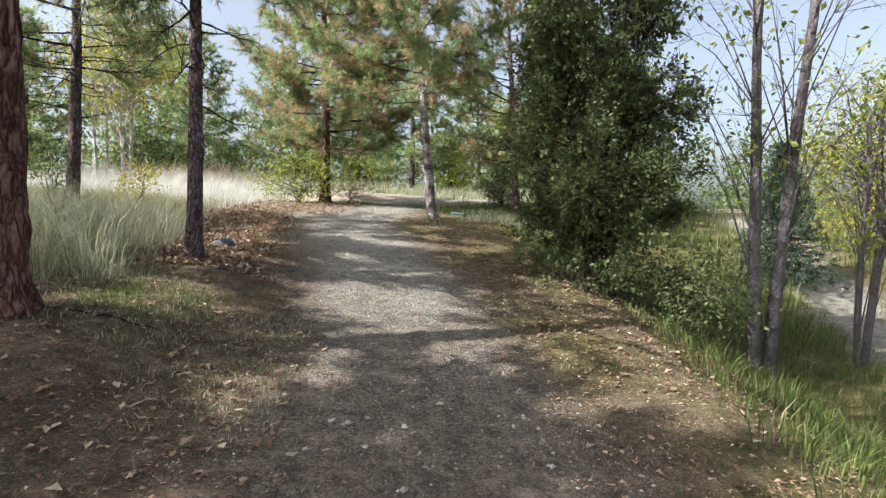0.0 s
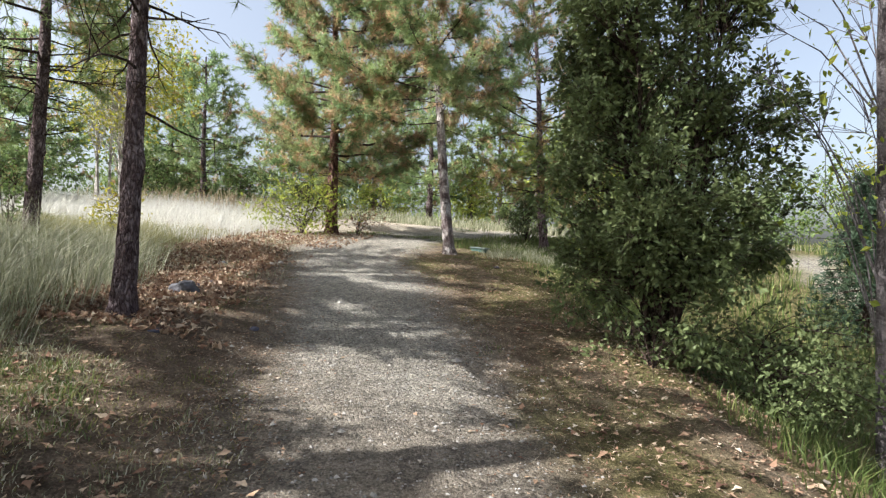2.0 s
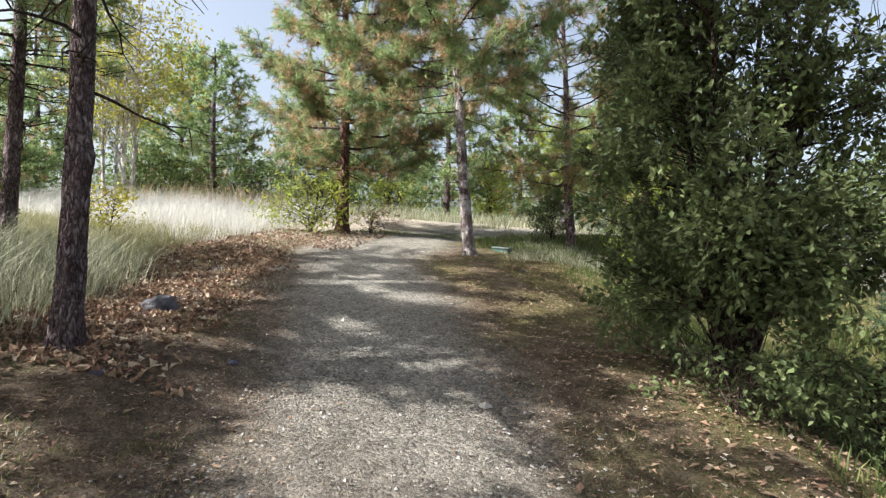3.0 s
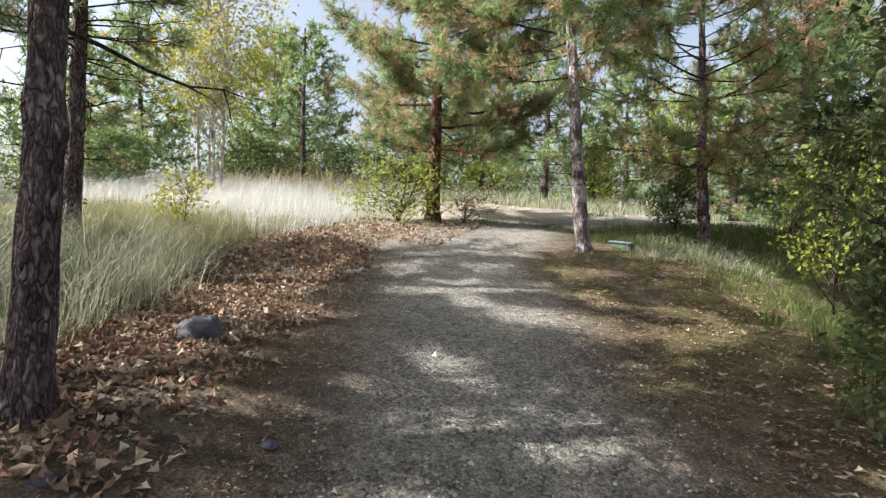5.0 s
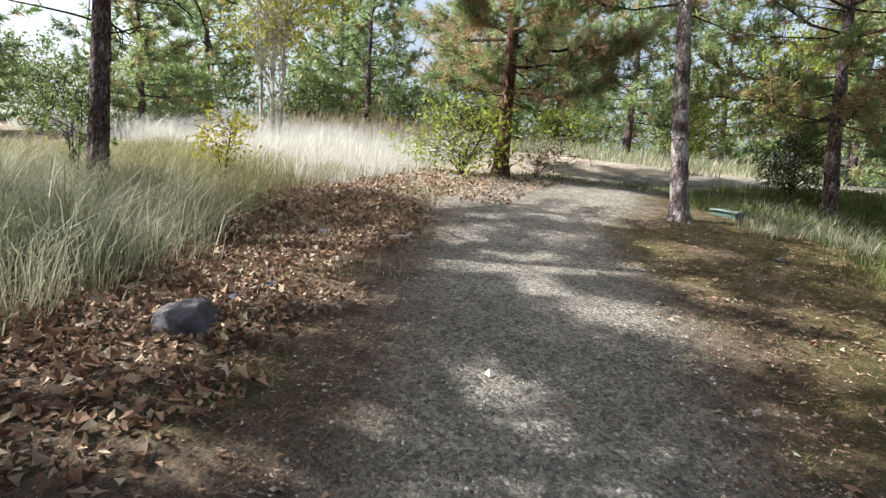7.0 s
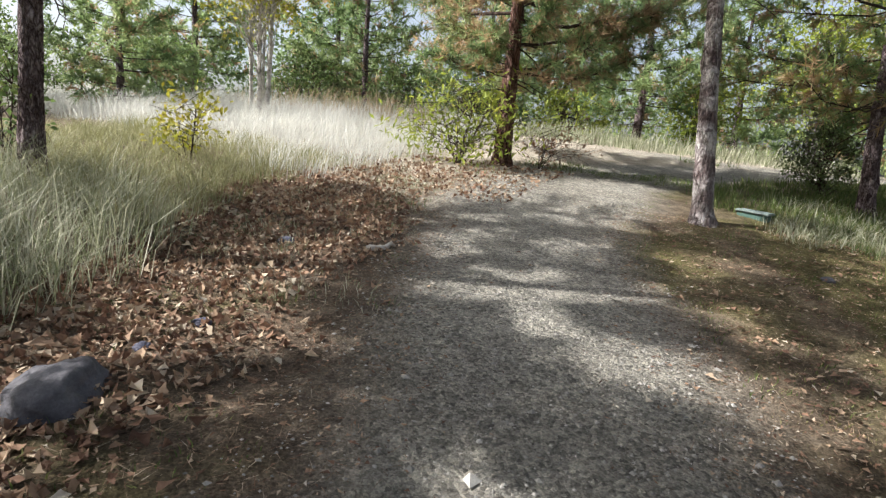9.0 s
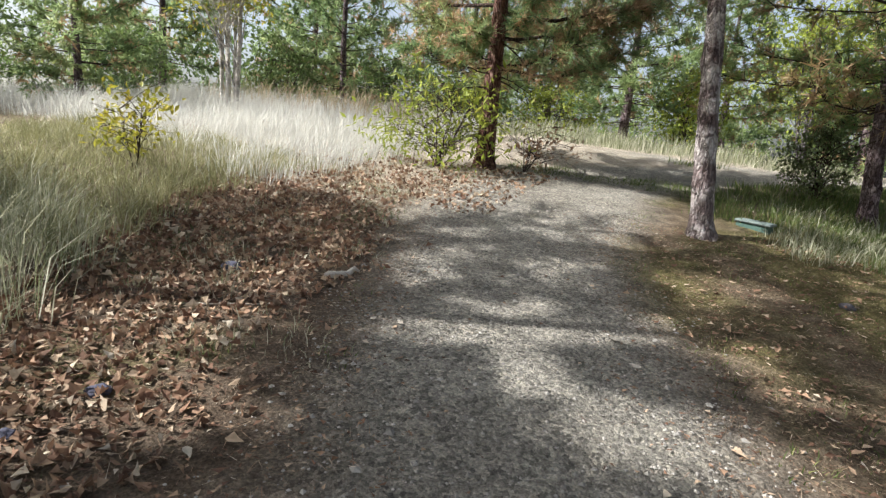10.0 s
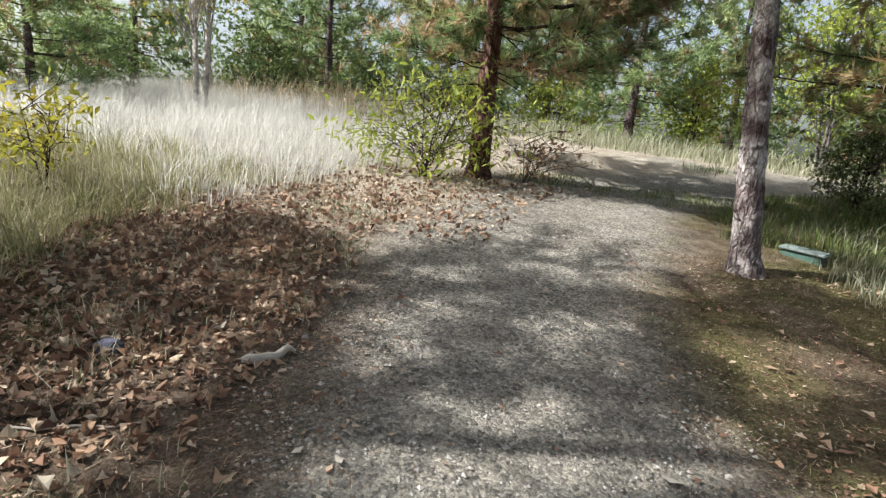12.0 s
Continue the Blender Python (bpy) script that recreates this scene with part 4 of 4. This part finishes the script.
litter = [
    scatter(rng, 36000, -6.5, -1.2, 5.5, 13.8, lambda x, y: (rng.random(x.shape) < np.interp(y + 0.25 * (x + 4), [11.0, 12.2], [1.0, 0.22])) & (x < path_mid(y) - np.interp(y, [5, 7, 9, 10.5, 12, 14], [1.5, 1.5, 1.42, 1.3, 1.05, 1.1]) + 0.35 * rolling(x * 2, y * 2) - rng.exponential(0.28, x.shape) + 0.15) & (x > np.interp(y, [5, 8, 11, 14], [-3.9, -4.2, -5.4, -6.2]))),
    scatter(rng, 1400, -4.8, -2.0, 12.0, 15.0, lambda x, y: x < path_mid(y) - 0.3),
    scatter(rng, 1500, 0.6, 3.4, 3.6, 8.5, lambda x, y: (x > path_mid(y) + 1.1 + 0.3 * rolling(x * 2, y * 2) + rng.exponential(0.25, x.shape)) & (x < 2.6)),
    scatter(rng, 1500, -1.0, 2.0, 8.0, 13.5, lambda x, y: (x > path_mid(y) + 1.3) & (rolling(x * 2, y * 3) > -0.1)),
    scatter(rng, 1500, -3.5, 2.5, 0.5, 12.0, lambda x, y: np.abs(x - path_mid(y)) > 0.7),
    scatter(rng, 1500, -4.2, -0.9, 1.0, 4.6, lambda x, y: x < -0.7 - rng.exponential(0.4, x.shape)),
    scatter(rng, 110, -3.0, 1.5, 1.0, 12.0, lambda x, y: np.abs(x - path_mid(y)) < 0.9),
]
tagged(new("strewn_leaves", litter_mesh("strewn_leaves", np.concatenate(litter[2:]), rng, 0.031, LITTER, 0.008, 0.22)), "scattered dry leaves and leaf scraps on the path", "leaf litter", kind="stuff")
tagged(new("leaf_litter", litter_mesh("leaf_litter", np.concatenate(litter[:2]), rng, 0.035, LITTER, 0.012, 0.75)), "thick layer of dry brown fallen leaves", "leaf litter", kind="stuff")

p = scatter(rng, 50000, -4.0, 1.6, 0.8, 13.5, lambda x, y: (rng.random(x.shape) < np.interp(y, [2.5, 6.5], [0.45, 1.0])) & (np.abs(x - path_mid(y)) + rng.exponential(0.3, x.shape) < 1.35))
n = len(p)
s = rng.lognormal(-5.1, 0.48, n)[:, None, None]
octa = np.array([[1, 0, 0], [-1, 0, 0], [0, 1, 0], [0, -1, 0], [0, 0, 0.7], [0, 0, -0.7]])
q = octa[None] * rng.uniform(0.6, 1.3, (n, 6, 3)) * s
t = rng.uniform(0, 6.28, n)
q = np.stack([q[..., 0] * np.cos(t)[:, None] - q[..., 1] * np.sin(t)[:, None], q[..., 0] * np.sin(t)[:, None] + q[..., 1] * np.cos(t)[:, None], q[..., 2]], -1)
q = q + np.stack([p[:, 0], p[:, 1], ground_z(p[:, 0], p[:, 1]) + 0.002], 1)[:, None]
f = np.array([[0, 2, 4], [2, 1, 4], [1, 3, 4], [3, 0, 4]])
me = set_mesh("loose_gravel", q.reshape(-1, 3), (np.arange(n)[:, None, None] * 6 + f[None]).reshape(-1, 3), STONES, np.repeat(rng.beta(2, 2.4, n), 6))
tagged(new("loose_gravel", me), "loose grey gravel chips on the path", "gravel", kind="stuff")


def pine_straw():
    """Dry needles and bits of straw strewn over the verges."""
    r = np.random.default_rng(95)
    p = scatter(r, 42000, -4.5, 2.6, 0.8, 13.0, lambda x, y: np.abs(x - path_mid(y)) + r.normal(0, 0.25, x.shape) > 0.85)
    n = len(p)
    a, ln = r.uniform(0, 6.28, n), r.uniform(0.03, 0.1, n)
    d = np.stack([np.cos(a) * ln, np.sin(a) * ln, r.normal(0, 0.012, n)], 1)
    side = np.stack([-np.sin(a), np.cos(a), np.zeros(n)], 1) * 0.0015
    c = np.stack([p[:, 0], p[:, 1], ground_z(p[:, 0], p[:, 1]) + r.uniform(0.006, 0.02, n)], 1)
    me = set_mesh("pine_straw", np.stack([c - side, c + side, c + d], 1).reshape(-1, 3), np.arange(3 * n).reshape(-1, 3), LITTER, np.repeat(r.beta(1.6, 2.0, n), 3))
    tagged(new("pine_straw", me), "dry brown needles and straw strewn on the verge", "leaf litter", kind="stuff")


def leaf_scraps():
    """Crumbled leaf, bark and soil bits that roughen the ground."""
    r = np.random.default_rng(96)
    p = scatter(r, 60000, -5.0, 2.6, 0.8, 13.2, lambda x, y: np.abs(x - path_mid(y)) + r.normal(0, 0.3, x.shape) > 0.75)
    n = len(p)
    c = np.stack([p[:, 0], p[:, 1], ground_z(p[:, 0], p[:, 1]) + r.uniform(0.004, 0.014, n)], 1)
    v = c[:, None] + r.normal(0, 1, (n, 3, 3)) * np.array([0.011, 0.011, 0.004])
    me = set_mesh("leaf_scraps", v.reshape(-1, 3), np.arange(3 * n).reshape(-1, 3), LITTER, np.repeat(r.beta(1.1, 1.8, n), 3))
    tagged(new("leaf_scraps", me), "crumbled leaf and bark bits on bare soil", "leaf litter", kind="stuff")


pine_straw()
leaf_scraps()


# ---- single things on the ground ----
def stone(name, at, size, mat, seed, label, group=""):
    bm = bmesh.new()
    bmesh.ops.create_icosphere(bm, subdivisions=4, radius=0.5)
    off = Vector((seed * 3.7, seed, 0))
    for v in bm.verts:
        d = v.co.normalized()
        k = 1 + 0.3 * noise.noise(d * 1.3 + off) + 0.12 * noise.noise(d * 3.5 + off) + 0.03 * noise.noise(d * 11 + off)
        v.co = Vector((d.x * size[0], d.y * size[1], max(d.z, -0.5) * size[2])) * 0.5 * k
    me = bpy.data.meshes.new(name)
    bm.to_mesh(me)
    bm.free()
    me.polygons.foreach_set("use_smooth", [True] * len(me.polygons))
    me.materials.append(mat)
    ob = new(name, me)
    ob.location = at + Vector((0, 0, size[2] * 0.18))
    ob.rotation_euler = (0, 0, seed)
    return tagged(ob, label, "rock", group)


stone("boulder", spot(-2.97, 7.15, -0.05), (0.46, 0.32, 0.27), ROCK, 2.0, "rounded grey fieldstone among dry leaves")
for k, (u, v, w) in enumerate([(-3.63, 9.45, 0.17), (-3.07, 8.0, 0.12), (-3.06, 7.62, 0.11), (-1.75, 6.05, 0.1), (-2.25, 5.4, 0.11)]):
    stone("small_stone", spot(u, v), (w * 0.85, w * 0.7, w * 0.45), BLUESTONE, 3.0 + k, "small blue-grey stone on the path verge", "verge stones")
stone("pale_stone", spot(0.63, 11.33), (0.11, 0.08, 0.06), ROCK, 9.0, "small pale stone on mossy ground")

lone = np.random.default_rng(91)
for u, v in [(-0.55, 2.75), (0.35, 2.85), (0.62, 2.7), (0.05, 3.05), (-2.4, 9.23), (-2.23, 9.25), (-1.03, 9.75), (-0.9, 9.5), (-2.46, 7.87), (-0.25, 9.4), (-1.6, 6.3), (-0.2, 8.6), (-1.05, 10.2), (-2.65, 7.55)]:
    g = spot(u, v)
    me = litter_mesh("fallen_leaf", np.array([[g.x, g.y]]), lone, 0.044, LEAF_PALE, 0.006, 0.12)
    me.transform(Matrix.Translation(-g))
    ob = new("fallen_leaf", me)
    ob.location = g
    tagged(ob, "single pale curled dry leaf on the gravel", "fallen leaf", "lone leaves on the path")


def stick(at, length, radius, turn, mat, label):
    r = np.random.default_rng(int(turn * 7 + 1))
    t = Tubes()
    s = np.linspace(-0.5, 0.5, 9)
    pts = np.stack([s * length * math.cos(turn), s * length * math.sin(turn), r.normal(0, radius * 0.6, 9)], 1) + r.normal(0, length * 0.012, (9, 3)) * [1, 1, 0]
    pts[:, 2] += [float(ground_z(at.x + q[0], at.y + q[1])) - at.z + radius for q in pts]
    t.add(pts, radius * np.array([0.5, 0.9, 1, 1, 0.95, 0.9, 0.8, 0.7, 0.3]), 7)
    ob = new("stick", t.mesh("stick", mat))
    ob.location = at
    tagged(ob, label, "stick", "sticks")


stick(spot(-2.9, 9.72, 0.03), 0.26, 0.026, 0.9, PALE_WOOD, "short pale weathered piece of wood")
stick(spot(-3.2, 9.0), 0.7, 0.006, 0.5, PALE_WOOD, "thin dry twig on leaf litter")
stick(spot(-3.9, 9.2), 0.6, 0.005, 2.0, PALE_WOOD, "thin dry twig on leaf litter")
stick(spot(-2.2, 3.4), 0.6, 0.008, 0.2, TWIG, "dark fallen twig on the bank")
stick(spot(0.5, 9.3), 0.5, 0.006, 1.2, TWIG, "dark fallen twig on the verge")


def lid_box(at, turn):
    """A low green ground box with an overhanging lid."""
    root = new("ground_box")
    root.location, root.rotation_euler = at, (0, radians(4), turn)
    tagged(root, "low green plastic ground box with a paler lid", "utility box")
    for name, size, z, mat in (("body", (0.36, 0.22, 0.2), 0.04, SIDE_GREEN), ("lid", (0.41, 0.27, 0.03), 0.155, GREEN_PAINT)):
        bm = bmesh.new()
        bmesh.ops.create_cube(bm, size=1)
        bmesh.ops.scale(bm, vec=size, verts=bm.verts)
        bmesh.ops.bevel(bm, geom=bm.edges[:], offset=0.012, segments=2, affect="EDGES")
        bmesh.ops.translate(bm, vec=(0, 0, z), verts=bm.verts)
        me = bpy.data.meshes.new(name)
        bm.to_mesh(me)
        bm.free()
        me.materials.append(mat)
        part(name, me, root)


lid_box(spot(0.36, 13.8, -0.075), -0.5)
